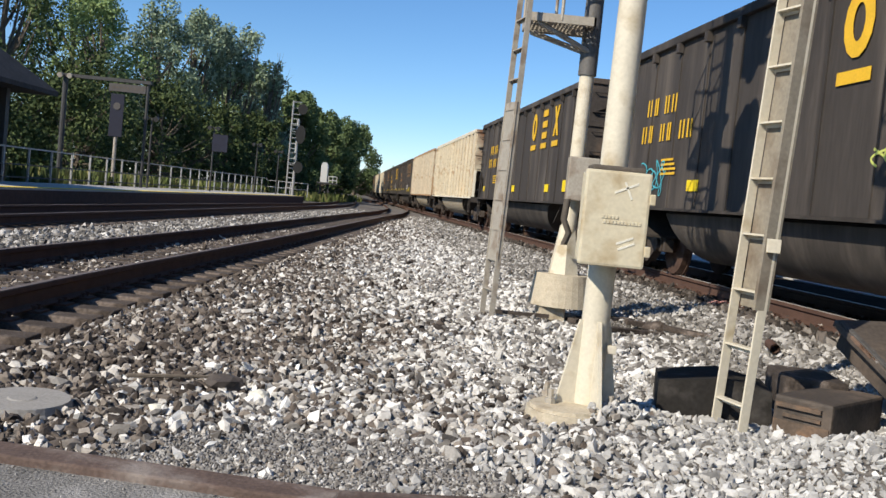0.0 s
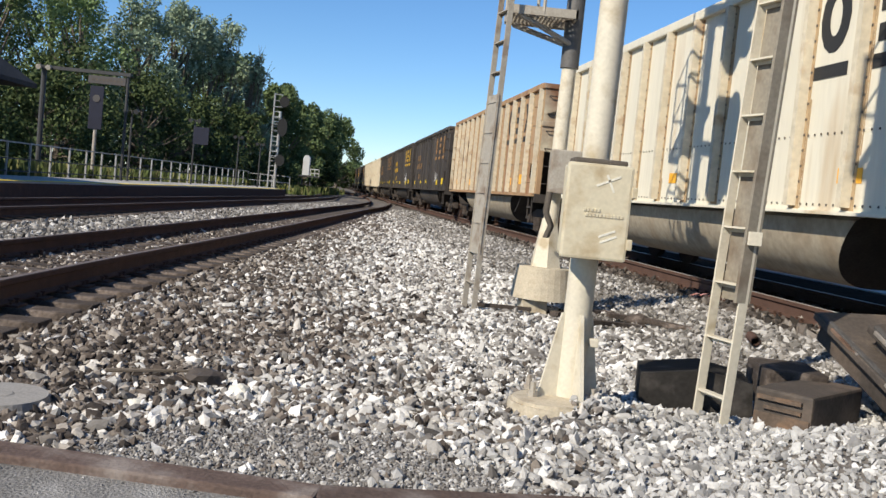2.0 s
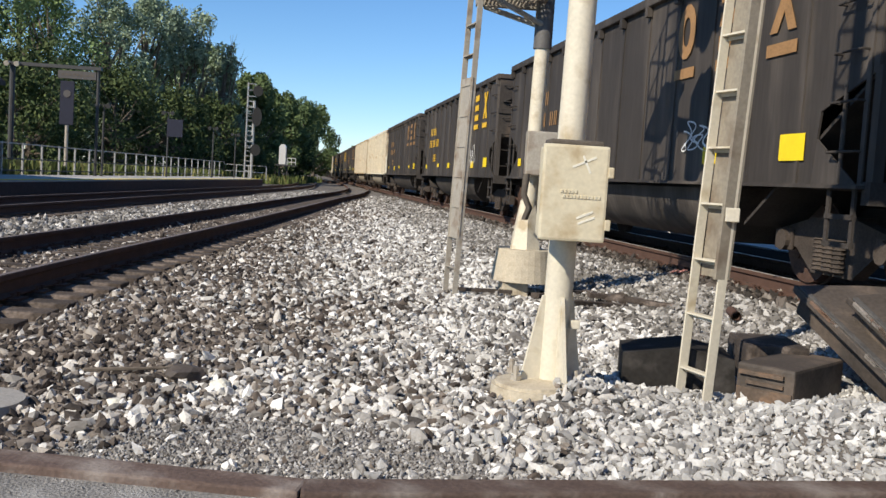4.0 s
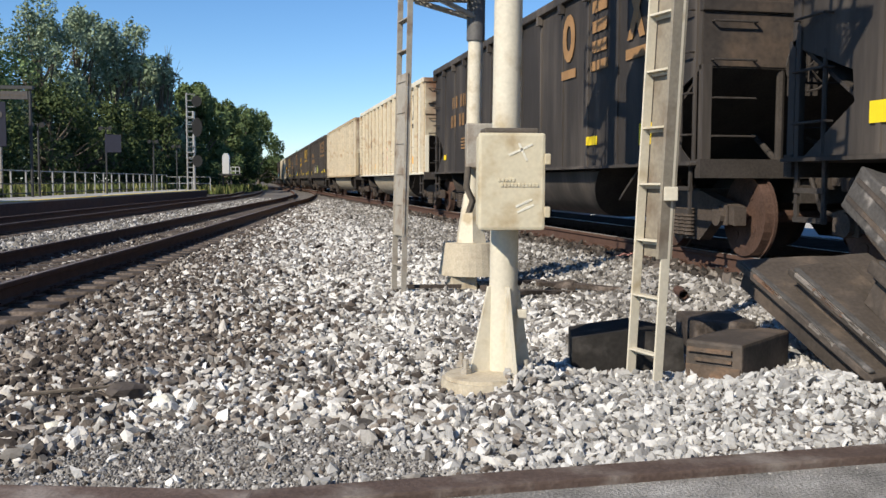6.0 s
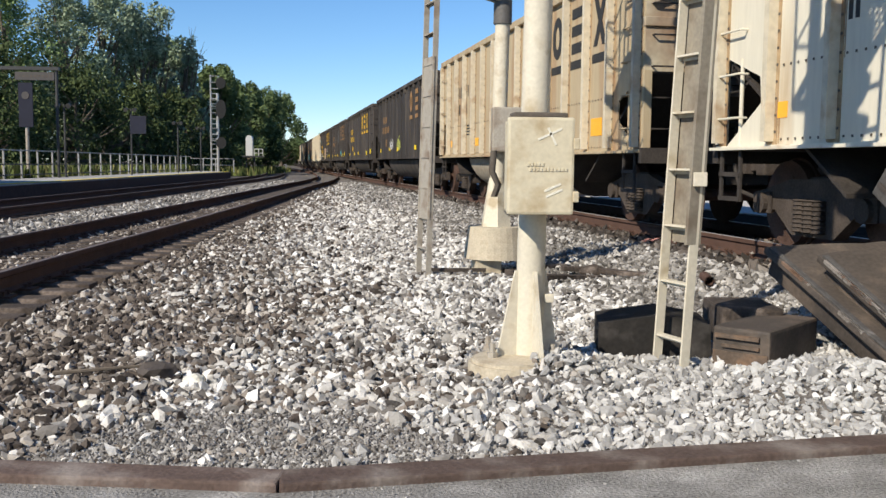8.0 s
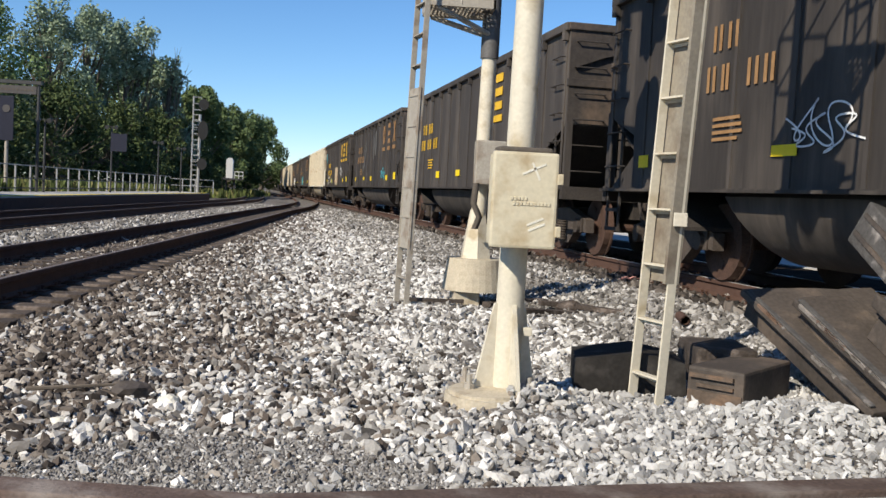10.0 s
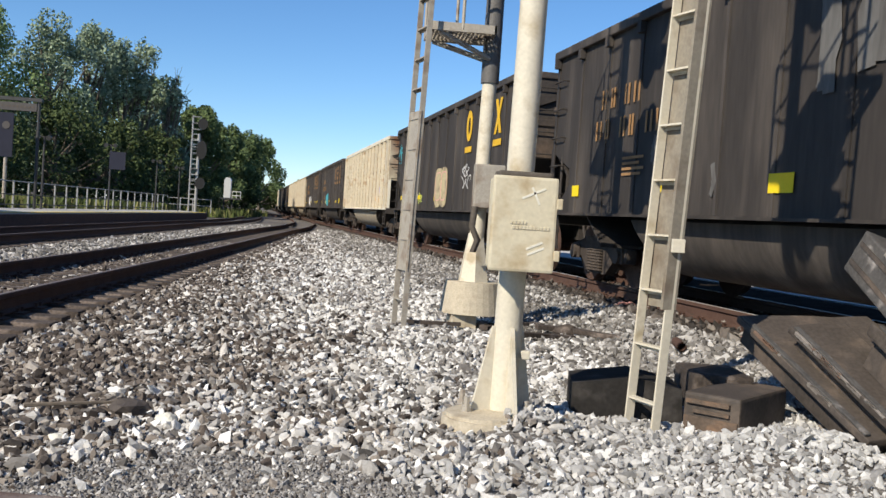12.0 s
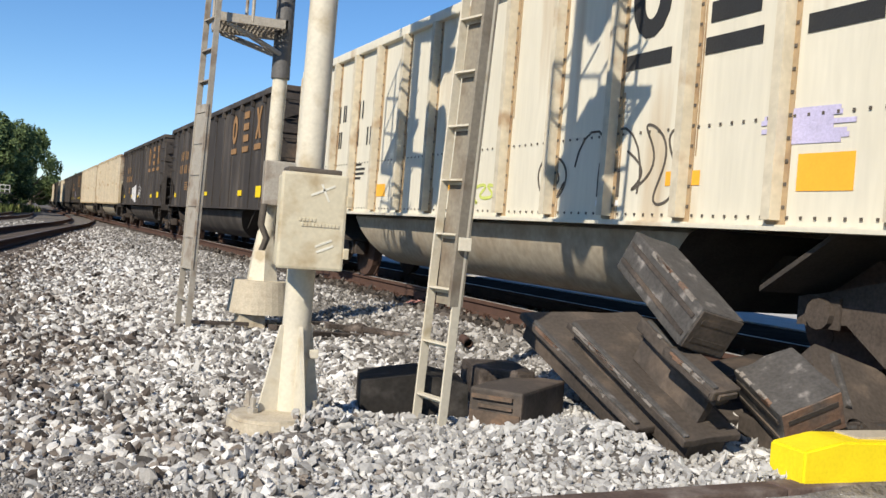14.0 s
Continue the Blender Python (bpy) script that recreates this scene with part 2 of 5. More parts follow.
M["grass"] = material("grass", (0.10, 0.13, 0.035), 0.9, vary=0.3, scale=2, fine=20, bump=0, island=[(0, (0.045, 0.06, 0.02)), (0.6, (0.09, 0.115, 0.03)), (1, (0.22, 0.20, 0.08))])
M["turf"] = material("turf_soil", (0.05, 0.052, 0.026), 0.95, vary=0.4, scale=1, fine=15, bump=0.6)
M["platform"] = material("platform_concrete", (0.42, 0.40, 0.37), 0.9, vary=0.2, scale=1.5, fine=30)
M["steel_pale"] = material("galvanised_steel", (0.36, 0.36, 0.35), 0.5, metal=0.4, vary=0.15)
M["dark_post"] = material("dark_painted_post", (0.05, 0.05, 0.05), 0.6, vary=0.2)
M["sign_grey"] = material("sign_face", (0.085, 0.078, 0.075), 0.75, vary=0.1)
M["sign_blue"] = material("blue_sign_face", (0.019, 0.021, 0.036), 0.8, vary=0.15)
M["roof"] = material("dark_shingle", (0.05, 0.042, 0.038), 0.9, vary=0.4, scale=2, fine=12)
M["brickwall"] = material("dark_brick_wall", (0.12, 0.075, 0.06), 0.9, vary=0.3, scale=3, fine=12)
M["white_box"] = material("white_cabinet_paint", (0.52, 0.52, 0.50), 0.5, vary=0.08)
M["signal_black"] = material("matt_black_signal_paint", (0.014, 0.014, 0.014), 0.7, vary=0.2)
M["painted_out"] = material("grey_paint_out", (0.13, 0.125, 0.118), 0.75, vary=0.3, scale=3, fine=20, bump=0.05, second=(0.06, 0.055, 0.05), amount=0.35, streak=0.2)
M["lens"] = material("dark_signal_lens", (0.03, 0.03, 0.03), 0.2, vary=0.1, bump=0)


# ---- shape helpers ----
def part(name, bm, mat, parent=None, label="", smooth=False):
    me = bpy.data.meshes.new(name)
    bm.normal_update()
    if smooth:
        for f in bm.faces:
            f.smooth = True
    for e in bm.edges:
        if len(e.link_faces) == 2 and e.calc_face_angle(0) > 0.8:
            e.smooth = False
    bm.to_mesh(me)
    bm.free()
    me.materials.append(mat)
    ob = new(name, me)
    if parent is not None:
        ob.parent = parent
    if label:
        tagged(ob, label)
    return ob


def thing(name, m, label, category, group="", kind=""):
    ob = new(name)
    ob.empty_display_size = 0.2
    ob.matrix_basis = m
    return tagged(ob, label, category, group, kind)


def box(bm, x0, x1, y0, y1, z0, z1, m=None, bevel=0.0):
    r = bmesh.ops.create_cube(bm, size=1.0)
    vs = r["verts"]
    mm = Matrix.Translation(((x0 + x1) / 2, (y0 + y1) / 2, (z0 + z1) / 2)) @ Matrix.Diagonal((abs(x1 - x0), abs(y1 - y0), abs(z1 - z0), 1))
    bmesh.ops.transform(bm, matrix=mm, verts=vs)
    if bevel:
        es = list({e for v in vs for e in v.link_edges})
        vs = list({v for f in bmesh.ops.bevel(bm, geom=es, offset=bevel, segments=2, affect="EDGES", profile=0.6)["faces"] for v in f.verts} | {v for v in vs if v.is_valid})
    if m is not None:
        bmesh.ops.transform(bm, matrix=m, verts=vs)
    return bm


def tube(bm, a, b, r0, r1=None, seg=12, caps=True):
    a, b = Vector(a), Vector(b)
    d = b - a
    q = d.to_track_quat("Z", "Y").to_matrix().to_4x4()
    mm = Matrix.Translation((a + b) / 2) @ q
    bmesh.ops.create_cone(bm, cap_ends=caps, segments=seg, radius1=r0, radius2=r0 if r1 is None else r1, depth=d.length, matrix=mm)
    return bm


def prism(bm, poly, axis, lo, hi):
    """A solid from a closed outline: axis 'x': points are (y, z); 'y': (x, z); 'z': (x, y)."""
    def at(p, q):
        return {"x": (q, p[0], p[1]), "y": (p[0], q, p[1]), "z": (p[0], p[1], q)}[axis]
    a = [bm.verts.new(at(p, lo)) for p in poly]
    b = [bm.verts.new(at(p, hi)) for p in poly]
    n = len(poly)
    bm.faces.new(a)
    bm.faces.new(b[::-1])
    for i in range(n):
        bm.faces.new((a[i], b[i], b[(i + 1) % n], a[(i + 1) % n]))
    bmesh.ops.recalc_face_normals(bm, faces=bm.faces[:])
    return bm


def B():
    return bmesh.new()


# ---- the ground ----
def smooth(a, b, v):
    v = min(1.0, max(0.0, (v - a) / (b - a)))
    return v * v * (3 - 2 * v)


SLOPE = 0.11
RAIL_Z = 0.36                         # head of the near rail of the train's track


def side_x(y):
    """The plan line of the train's near side."""
    return 4.74 - SLOPE * y


MAIN_KNOTS = [(-4.15, -30), (-4.05, -5), (-4.02, 5), (-4.02, 9.6), (-3.88, 16), (-3.72, 27), (-3.55, 42), (-3.3, 58), (-4.0, 78), (-7.2, 110), (-14.5, 150), (-26, 200), (-42, 250)]


def main_x(y):
    return float(np.interp(y, [k[1] for k in MAIN_KNOTS], [k[0] for k in MAIN_KNOTS]))


EDGE = [(-9.0, 4.68), (-0.32, 3.43), (3.2, 3.97), (9.0, 4.87)]   # plan line of the road's far edge


def gz(x, y):
    """Height of the ballast field."""
    z = 0.13 * smooth(1.7, 0.0, side_x(y) - x) * smooth(3.0, 5.5, y)
    z += 0.13 * smooth(1.6, 2.4, x) * smooth(3.05, 2.65, x) * smooth(4.2, 4.8, y) * smooth(5.4, 5.0, y)
    z -= 0.09 * smooth(2.75, 3.15, x) * smooth(4.3, 4.6, y) * smooth(5.4, 5.0, y)
    z += 0.10 * smooth(0.36, 0.12, math.hypot(x - 1.08, y - 5.30))
    z += 0.30 * smooth(-13.0, -14.5, x) * smooth(4, 12, y)
    if y > 2:
        z -= 0.07 * smooth(1.55, 1.25, abs(x - main_x(y))) + 0.05 * smooth(1.55, 1.25, abs(x - main_x(y) + 4.35))
    kerb_y = float(np.interp(x, [q[0] for q in EDGE], [q[1] for q in EDGE]))
    return z + 0.025 * noise.noise(Vector((x * 0.8, y * 0.8, 0))) * smooth(kerb_y, kerb_y + 1, y) - 0.09 * smooth(kerb_y + 0.02, kerb_y - 0.25, y)


def steps(edges):
    out = []
    for a, b, n in edges:
        out += [a + (b - a) * i / n for i in range(n)]
    return out + [edges[-1][1]]


xs = steps([(-900, -60, 8), (-60, -16, 10), (-16, -4, 12), (-4, 5, 40), (5, 12, 8), (12, 60, 8), (60, 900, 8)])
ys = steps([(-300, -10, 6), (-10, 3.6, 14), (3.6, 14, 48), (14, 40, 30), (40, 120, 20), (120, 1500, 12)])
bm = B()
grid = [[bm.verts.new((x, y, gz(x, y))) for x in xs] for y in ys]
for j in range(len(ys) - 1):
    for i in range(len(xs) - 1):
        bm.faces.new((grid[j][i], grid[j][i + 1], grid[j + 1][i + 1], grid[j + 1][i]))
ground = part("ground", bm, M["soil"], smooth=True)
tagged(ground, "grey-brown gravelly ground between the railway tracks", "ground", kind="structure")

# overgrown bank added behind the freight train, to keep the gaps between cars dark
bm = B()
rows = []
for j in range(90):
    y = -14 + 2.6 * j + (0.02 * j) ** 2 * 20
    x = side_x(y) + 14.0
    rows.append([bm.verts.new((x + dx + 0.5 * noise.noise(Vector((j * 0.7, dx, 1))), y, max(-0.1, h + 0.9 * (h > 0) * noise.noise(Vector((j * 0.9, dx * 2, 5)))))) for dx, h in ((0, -0.1), (0.3, 1.8), (0.8, 3.6), (1.6, 4.8), (3.5, 4.8), (6.0, -0.1))])
for r, q in zip(rows, rows[1:]):
    for i in range(5):
        bm.faces.new((r[i], r[i + 1], q[i + 1], q[i]))
bank = part("brushy_bank", bm, M["brush_shaded"], smooth=False)
tagged(bank, "overgrown bank added beyond the train, shade put into its dark colour", "bank", kind="structure")

# open gravel on the far side of the train
bm = B()
prism(bm, [(side_x(y) + o, y) for y, o in ((-12, 5.5), (140, 5.5), (140, 13.9), (-12, 13.9))], "z", -0.1, 0.20)
far_gravel = part("gravel_road", bm, M["pale_gravel"])
tagged(far_gravel, "pale sunlit gravel road beyond the freight train", "gravel road", kind="structure")

# the road in front, up to the edge beams
bm = B()
prism(bm, EDGE + [(9.0, -12.0), (-9.0, -12.0)], "z", -0.06, 0.0)
road = part("road", bm, M["asphalt"])
tagged(road, "grey worn asphalt of the level crossing road", "road", kind="structure")

edging = thing("road_edging", pose(0, 0, 0), "dark reddish-brown timber beams edging the asphalt road", "edging", kind="structure")
for k in range(3):
    (ax, ay), (bx, by) = EDGE[k], EDGE[k + 1]
    d = Vector((bx - ax, by - ay))
    n_pieces = {0: 3, 1: 1, 2: 2}[k]
    for q in range(n_pieces):
        bm = B()
        L = d.length / n_pieces
        box(bm, 0.006, L - 0.006, 0.0, 0.165, -0.2, 0.035, bevel=0.012)
        for v in bm.verts:
            v.co.z += 0.006 * noise.noise(Vector((v.co.x * 3 + k * 9, v.co.y * 9, q)))
        beam = part("beam", bm, M["edge_timber"], edging)
        ang = math.degrees(math.atan2(d.y, d.x))
        beam.matrix_basis = pose(ax + d.x * q / n_pieces, ay + d.y * q / n_pieces, 0, 0, 0, ang)

# ---- railway tracks ----
RAIL_OUTLINE = [(-0.075, 0.0), (0.075, 0.0), (0.075, 0.012), (0.012, 0.035), (0.009, 0.125), (0.036, 0.145), (0.036, 0.180), (0.028, 0.190), (-0.028, 0.190), (-0.036, 0.180), (-0.036, 0.145), (-0.009, 0.125), (-0.012, 0.035), (-0.075, 0.012)]


def rail(name, path, z, parent, mat, head):
    """path: plan points; the rail stands on z."""
    bm = B()
    rings = []
    for i, p in enumerate(path):
        a, b = path[max(0, i - 1)], path[min(len(path) - 1, i + 1)]
        t = Vector((b[0] - a[0], b[1] - a[1])).normalized()
        s = Vector((t.y, -t.x))
        rings.append([bm.verts.new((p[0] + s.x * o, p[1] + s.y * o, z + h)) for o, h in RAIL_OUTLINE])
    n = len(RAIL_OUTLINE)
    for r0, r1 in zip(rings, rings[1:]):
        for i in range(n):
            f = bm.faces.new((r0[i], r0[(i + 1) % n], r1[(i + 1) % n], r1[i]))
            f.material_index = 1 if i == 7 else 0
    bm.faces.new(rings[0])
    bm.faces.new(rings[-1][::-1])
    bmesh.ops.recalc_face_normals(bm, faces=bm.faces[:])
    ob = part(name, bm, mat, parent)
    ob.data.materials.append(head)
    return ob


def spline(points, n):
    out = []
    for i in range(len(points) - 1):
        p0, p1, p2, p3 = (Vector(points[min(max(i + k, 0), len(points) - 1)]) for k in (-1, 0, 1, 2))
        for s in range(n):
            t = s / n
            out.append(0.5 * ((2 * p1) + (p2 - p0) * t + (2 * p0 - 5 * p1 + 4 * p2 - p3) * t * t + (3 * p1 - p0 - 3 * p2 + p3) * t ** 3))
    return [tuple(v) for v in out] + [tuple(points[-1])]


def offset(path, o):
    out = []
    for i, p in enumerate(path):
        a, b = path[max(0, i - 1)], path[min(len(path) - 1, i + 1)]
        t = Vector((b[0] - a[0], b[1] - a[1])).normalized()
        out.append((p[0] + t.y * o, p[1] - t.x * o))
    return out


MAIN = spline(MAIN_KNOTS, 8)
SECOND = [(x, y) for x, y in offset(MAIN, -4.35)]
THIRD = [(side_x(y) + 1.56, y) for y in (-40, 0, 10, 30, 80, 160, 300)]

tie_bm = B()
box(tie_bm, -1.3, 1.3, -0.115, 0.115, -0.18, 0.0, bevel=0.012)
for v in tie_bm.verts:
    v.co += Vector((0.012, 0.008, 0.005)) * noise.noise(v.co * 5)
tie_me = bpy.data.meshes.new("tie")
tie_bm.to_mesh(tie_me)
tie_bm.free()
tie_me.materials.append(M["tie"])
plate_bm = B()
box(plate_bm, -0.17, 0.17, -0.095, 0.095, 0.0, 0.018)
for sx in (-0.1, 0.1):
    for sy in (-0.055, 0.055):
        tube(plate_bm, (sx, sy, 0), (sx, sy, 0.055), 0.011, seg=6)
        box(plate_bm, sx - 0.02, sx + 0.02, sy - 0.014, sy + 0.014, 0.045, 0.06)
plate_me = bpy.data.meshes.new("tie_plate")
plate_bm.to_mesh(plate_me)
plate_bm.free()
plate_me.materials.append(M["rail"])


def along(path, step, lo, hi):
    """Places and headings at even steps along a plan path, for lo < y < hi."""
    out, left = [], 0.0
    for a, b in zip(path, path[1:]):
        va, vb = Vector(a), Vector(b)
        L = (vb - va).length
        ang = math.degrees(math.atan2(vb.y - va.y, vb.x - va.x)) - 90
        d = left
        while d < L:
            p = va + (vb - va) * d / L
            if lo < p.y < hi:
                out.append((p.x, p.y, ang))
            d += step
        left = d - L
    return out


def track(name, path, z, label, lo, hi, plates):
    t = thing(name, pose(0, 0, 0), label, "railway track", kind="structure")
    head = M["rail_bright"] if path is THIRD else M["rail_top"]
    rail("rail", offset(path, 0.7525), z + 0.016, t, M["rail"], head)
    rail("rail", offset(path, -0.7525), z + 0.016, t, M["rail"], head)
    for x, y, a in along(path, 0.52, lo, hi):
        ob = new("tie", tie_me)
        ob.parent = t
        ob.matrix_basis = pose(x + random.uniform(-0.05, 0.05), y, z, 0, 0, a + random.uniform(-1, 1))
        if y < plates:
            for o in (-0.7525, 0.7525):
                c = radians(a)
                pl = new("tie_plate", plate_me)
                pl.parent = t
                pl.matrix_basis = pose(x + o * math.cos(c), y + o * math.sin(c), z + 0.001, 0, 0, a)
    return t


track("track_main", MAIN, 0.0, "rusty steel rails on dark wooden ties, curving away", 3.0, 60, 24)
track("track_platform", SECOND, 0.03, "rusty steel rails on dark ties beside the platform", 8, 45, 0)
track("track_freight", THIRD, RAIL_Z - 0.206, "bright-topped rails on reddish ties under the freight train", 0, 60, 20)

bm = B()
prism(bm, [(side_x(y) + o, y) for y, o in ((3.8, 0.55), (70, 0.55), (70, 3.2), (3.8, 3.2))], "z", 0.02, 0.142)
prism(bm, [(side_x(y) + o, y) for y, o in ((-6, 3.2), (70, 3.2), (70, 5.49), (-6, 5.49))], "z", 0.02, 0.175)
bed = part("track_bed", bm, M["bed_shade"])
tagged(bed, "black bed under and beyond the train, shade and coal dust in its colour", "track bed", kind="structure")

# ---- the freight train ----
CAR_HALF, CAR_W, SILL, TOP = 7.22, 1.55, 1.03, 3.60
HEADING = math.degrees(math.atan(SLOPE))


def side_outline():
    """The side sheet, seen from the side, with open lower corners."""
    h = CAR_HALF
    return [(-h + 0.95, SILL), (h - 0.95, SILL), (h - 0.86, 1.72), (h, 2.02), (h, TOP - 0.12), (-h, TOP - 0.12), (-h, 2.02), (-h + 0.86, 1.72)]


def freight_car(paint, ribs, label):
    """An open coal car: ribbed or plain sides, a round-bottomed tub between the trucks, open ends with ladders."""
    car = thing("freight_car", pose(0, 0, 0), label, "freight car", "freight cars of the train")
    for s in (-1, 1):
        bm = prism(B(), side_outline(), "x", s * (CAR_W - 0.06) - 0.01, s * (CAR_W - 0.06) + 0.01)
        part("side_sheet", bm, paint, car)
        bm = B()
        x = s * (CAR_W - 0.045)
        box(bm, x - 0.07, x + 0.055, -CAR_HALF, CAR_HALF, TOP - 0.13, TOP, bevel=0.02)
        part("top_chord", bm, paint, car)
        bm = B()
        box(bm, x - 0.10, x + 0.045, -CAR_HALF + 0.02, CAR_HALF - 0.02, SILL - 0.025, SILL + 0.005)
        box(bm, x - 0.02, x + 0.05, -CAR_HALF + 0.02, CAR_HALF - 0.02, SILL + 0.005, SILL + 0.02)
        part("side_sill", bm, paint, car)
        n = 14 if ribs else 13
        for i in range(n + 1):
            y = -CAR_HALF + 0.12 + (2 * CAR_HALF - 0.24) * i / n
            z0 = SILL + 0.02 if 0.95 < y + CAR_HALF < 2 * CAR_HALF - 0.95 else 2.0 if 0.5 < y + CAR_HALF < 2 * CAR_HALF - 0.5 else SILL + 0.02
            bm = B()
            xo = s * (CAR_W - 0.05)
            if ribs:
                w, d = 0.085, 0.11
                prism(bm, [(y - w, z0), (y - w, TOP - 0.13), (y + w, TOP - 0.13), (y + w, z0)], "x", xo, xo + s * 0.012)
                for f in bm.faces:
                    f.material_index = 1
                prism(bm, [(y - w * 0.5, z0 + 0.03), (y - w * 0.5, TOP - 0.13), (y + w * 0.5, TOP - 0.13), (y + w * 0.5, z0 + 0.03)], "x", xo, xo + s * d)
                for q in range(15):
                    zz = z0 + 0.12 + q * (TOP - 0.35 - z0) / 14
                    for e in (-0.066, 0.066):
                        box(bm, xo + s * 0.012 - 0.008, xo + s * 0.012 + 0.008, y + e - 0.012, y + e + 0.012, zz - 0.012, zz + 0.012)
                for f in bm.faces[12:]:
                    f.material_index = 2
            else:
                w = 0.03
                prism(bm, [(y - w, z0), (y - w, TOP - 0.26), (y + w, TOP - 0.26), (y + w, z0)], "x", xo, xo + s * 0.018)
                box(bm, xo - 0.01, xo + s * 0.085, y - 0.06, y + 0.06, TOP - 0.27, TOP - 0.13)
            post = part("side_post", bm, M["car_rib"] if ribs else paint, car)
            if ribs:
                post.data.materials.append(M["car_flange"])
                post.data.materials.append(M["grime"])
        if ribs:
            bm = B()
            xo = s * (CAR_W - 0.05)
            for q in range(96):
                y = -CAR_HALF + 1.3 + q * (2 * CAR_HALF - 2.6) / 95
                for zz in (SILL + 0.07, SILL + 0.76):
                    box(bm, xo - 0.006, xo + s * 0.011, y - 0.011, y + 0.011, zz - 0.011, zz + 0.011)
            tagged(part("riveting", bm, M["grime"], car), kind="stuff")
            streaks = random.Random(31 + s)
            for i in range(n + 1):
                y = -CAR_HALF + 0.12 + (2 * CAR_HALF - 0.24) * i / n
                if abs(y) > CAR_HALF - 1.1:
                    continue
                for side in (-1, 1):
                    L, w = streaks.uniform(0.25, 1.9), streaks.uniform(0.008, 0.02)
                    yy, z1 = y + side * (0.092 + w), streaks.choice((TOP - 0.15, SILL + 0.35, SILL + L))
                    z2 = max(SILL + 0.03, z1 - L)
                    bm = prism(B(), [(yy - w, z1), (yy + w, z1), (yy + w * 0.5, z2), (yy - w * 0.6, z2)], "x", *sorted((xo, xo + s * 0.004)))
                    part("rust_streak", bm, M["car_flange"], car)
        # rungs by the corners
        for e in (-1, 1):
            for q in range(5):
                z = SILL + 0.30 + q * 0.44
                y = e * (CAR_HALF - 0.36)
                xo = s * (CAR_W - 0.04)
                bm = B()
                tube(bm, (xo + s * 0.07, y - 0.22, z), (xo + s * 0.07, y + 0.22, z), 0.012, seg=6)
                for k in (-0.22, 0.22):
                    tube(bm, (xo - s * 0.03, y + k, z), (xo + s * 0.07, y + k, z), 0.012, seg=6)
                part("grab_iron", bm, paint if ribs else M["under"], car)
            bm = B()
            y = e * (CAR_HALF - 0.36)
            xo = s * (CAR_W - 0.03)
            for k in (-0.2, 0.2):
                box(bm, xo - 0.012, xo + 0.012, y + k - 0.025, y + k + 0.025, SILL - 0.55, SILL)
            for q in (0.5, 0.25):
                box(bm, xo - 0.025, xo + 0.025, y - 0.22, y + 0.22, SILL - q - 0.045, SILL - q)
            part("sill_step", bm, M["under"], car)
            bm = B()
            xo = s * (CAR_W - 0.06)
            tube(bm, (xo, e * (CAR_HALF - 0.48), SILL), (xo, e * (CAR_HALF - 0.48), 1.93), 0.022, seg=8)
            part("corner_upright", bm, paint, car)
            bm = prism(B(), [(e * (CAR_HALF - 0.95), SILL), (e * (CAR_HALF - 0.18), SILL), (e * (CAR_HALF - 0.95), 1.50)], "x", xo - 0.008, xo + 0.008)
            part("corner_gusset", bm, paint, car)
    for e in (-1, 1):
        y = e * CAR_HALF
        bm = B()
        box(bm, -CAR_W + 0.06, CAR_W - 0.06, y - 0.012, y + 0.012, 2.05, TOP - 0.1)
        box(bm, -CAR_W + 0.02, CAR_W - 0.02, y - 0.05, y + 0.05, TOP - 0.12, TOP - 0.005, bevel=0.015)
        box(bm, -CAR_W + 0.04, CAR_W - 0.04, y - 0.045, y + 0.045, 2.62, 2.74, bevel=0.01)
        part("end_sheet", bm, M["car_end"] if ribs else M["black_end"], car)
        bm = prism(B(), [(y, 2.07), (y - e * 2.3, 0.62), (y - e * 2.3, 0.58), (y, 2.03)], "x", -CAR_W + 0.09, CAR_W - 0.09)
        part("slope_sheet", bm, M["under"], car)
        bm = B()
        box(bm, -CAR_W + 0.03, CAR_W - 0.03, y - e * 0.0 - 0.06, y + 0.06, SILL - 0.16, SILL + 0.04)
        box(bm, -CAR_W + 0.06, CAR_W - 0.06, min(y, y - e * 1.2), max(y, y - e * 1.2), SILL - 0.03, SILL)
        part("end_platform", bm, M["under"], car)
        for s in (-1, 1):
            bm = B()
            box(bm, s * (CAR_W - 0.1) - 0.05, s * (CAR_W - 0.1) + 0.05, y - 0.05, y + 0.05, SILL, 2.06)
            part("corner_post", bm, paint, car)
            for q in range(6):
                bm = B()
                z = SILL + 0.28 + q * 0.4
                xo = s * (CAR_W - 0.4)
                tube(bm, (xo - 0.24, y + e * 0.08, z), (xo + 0.24, y + e * 0.08, z), 0.012, seg=6)
                for k in (-0.24, 0.24):
                    tube(bm, (xo + k, y, z), (xo + k, y + e * 0.08, z), 0.012, seg=6)
                part("end_rung", bm, M["under"], car)
            bm = B()
            tube(bm, (s * 0.55, y - e * 0.05, SILL), (s * 0.55, y - e * 0.05, 2.1), 0.045, seg=8)
            tube(bm, (s * 0.55, y - e * 0.05, SILL), (s * 0.25, y - e * 1.2, 1.45), 0.035, seg=8)
            part("end_strut", bm, M["under"], car)
        bm = B()
        box(bm, -0.16, 0.16, min(y - e * 1.6, y + e * 0.25), max(y - e * 1.6, y + e * 0.25), SILL - 0.28, SILL - 0.02)
        box(bm, -0.09, 0.09, min(y + e * 0.2, y + e * 0.62), max(y + e * 0.2, y + e * 0.62), SILL - 0.24, SILL - 0.08)
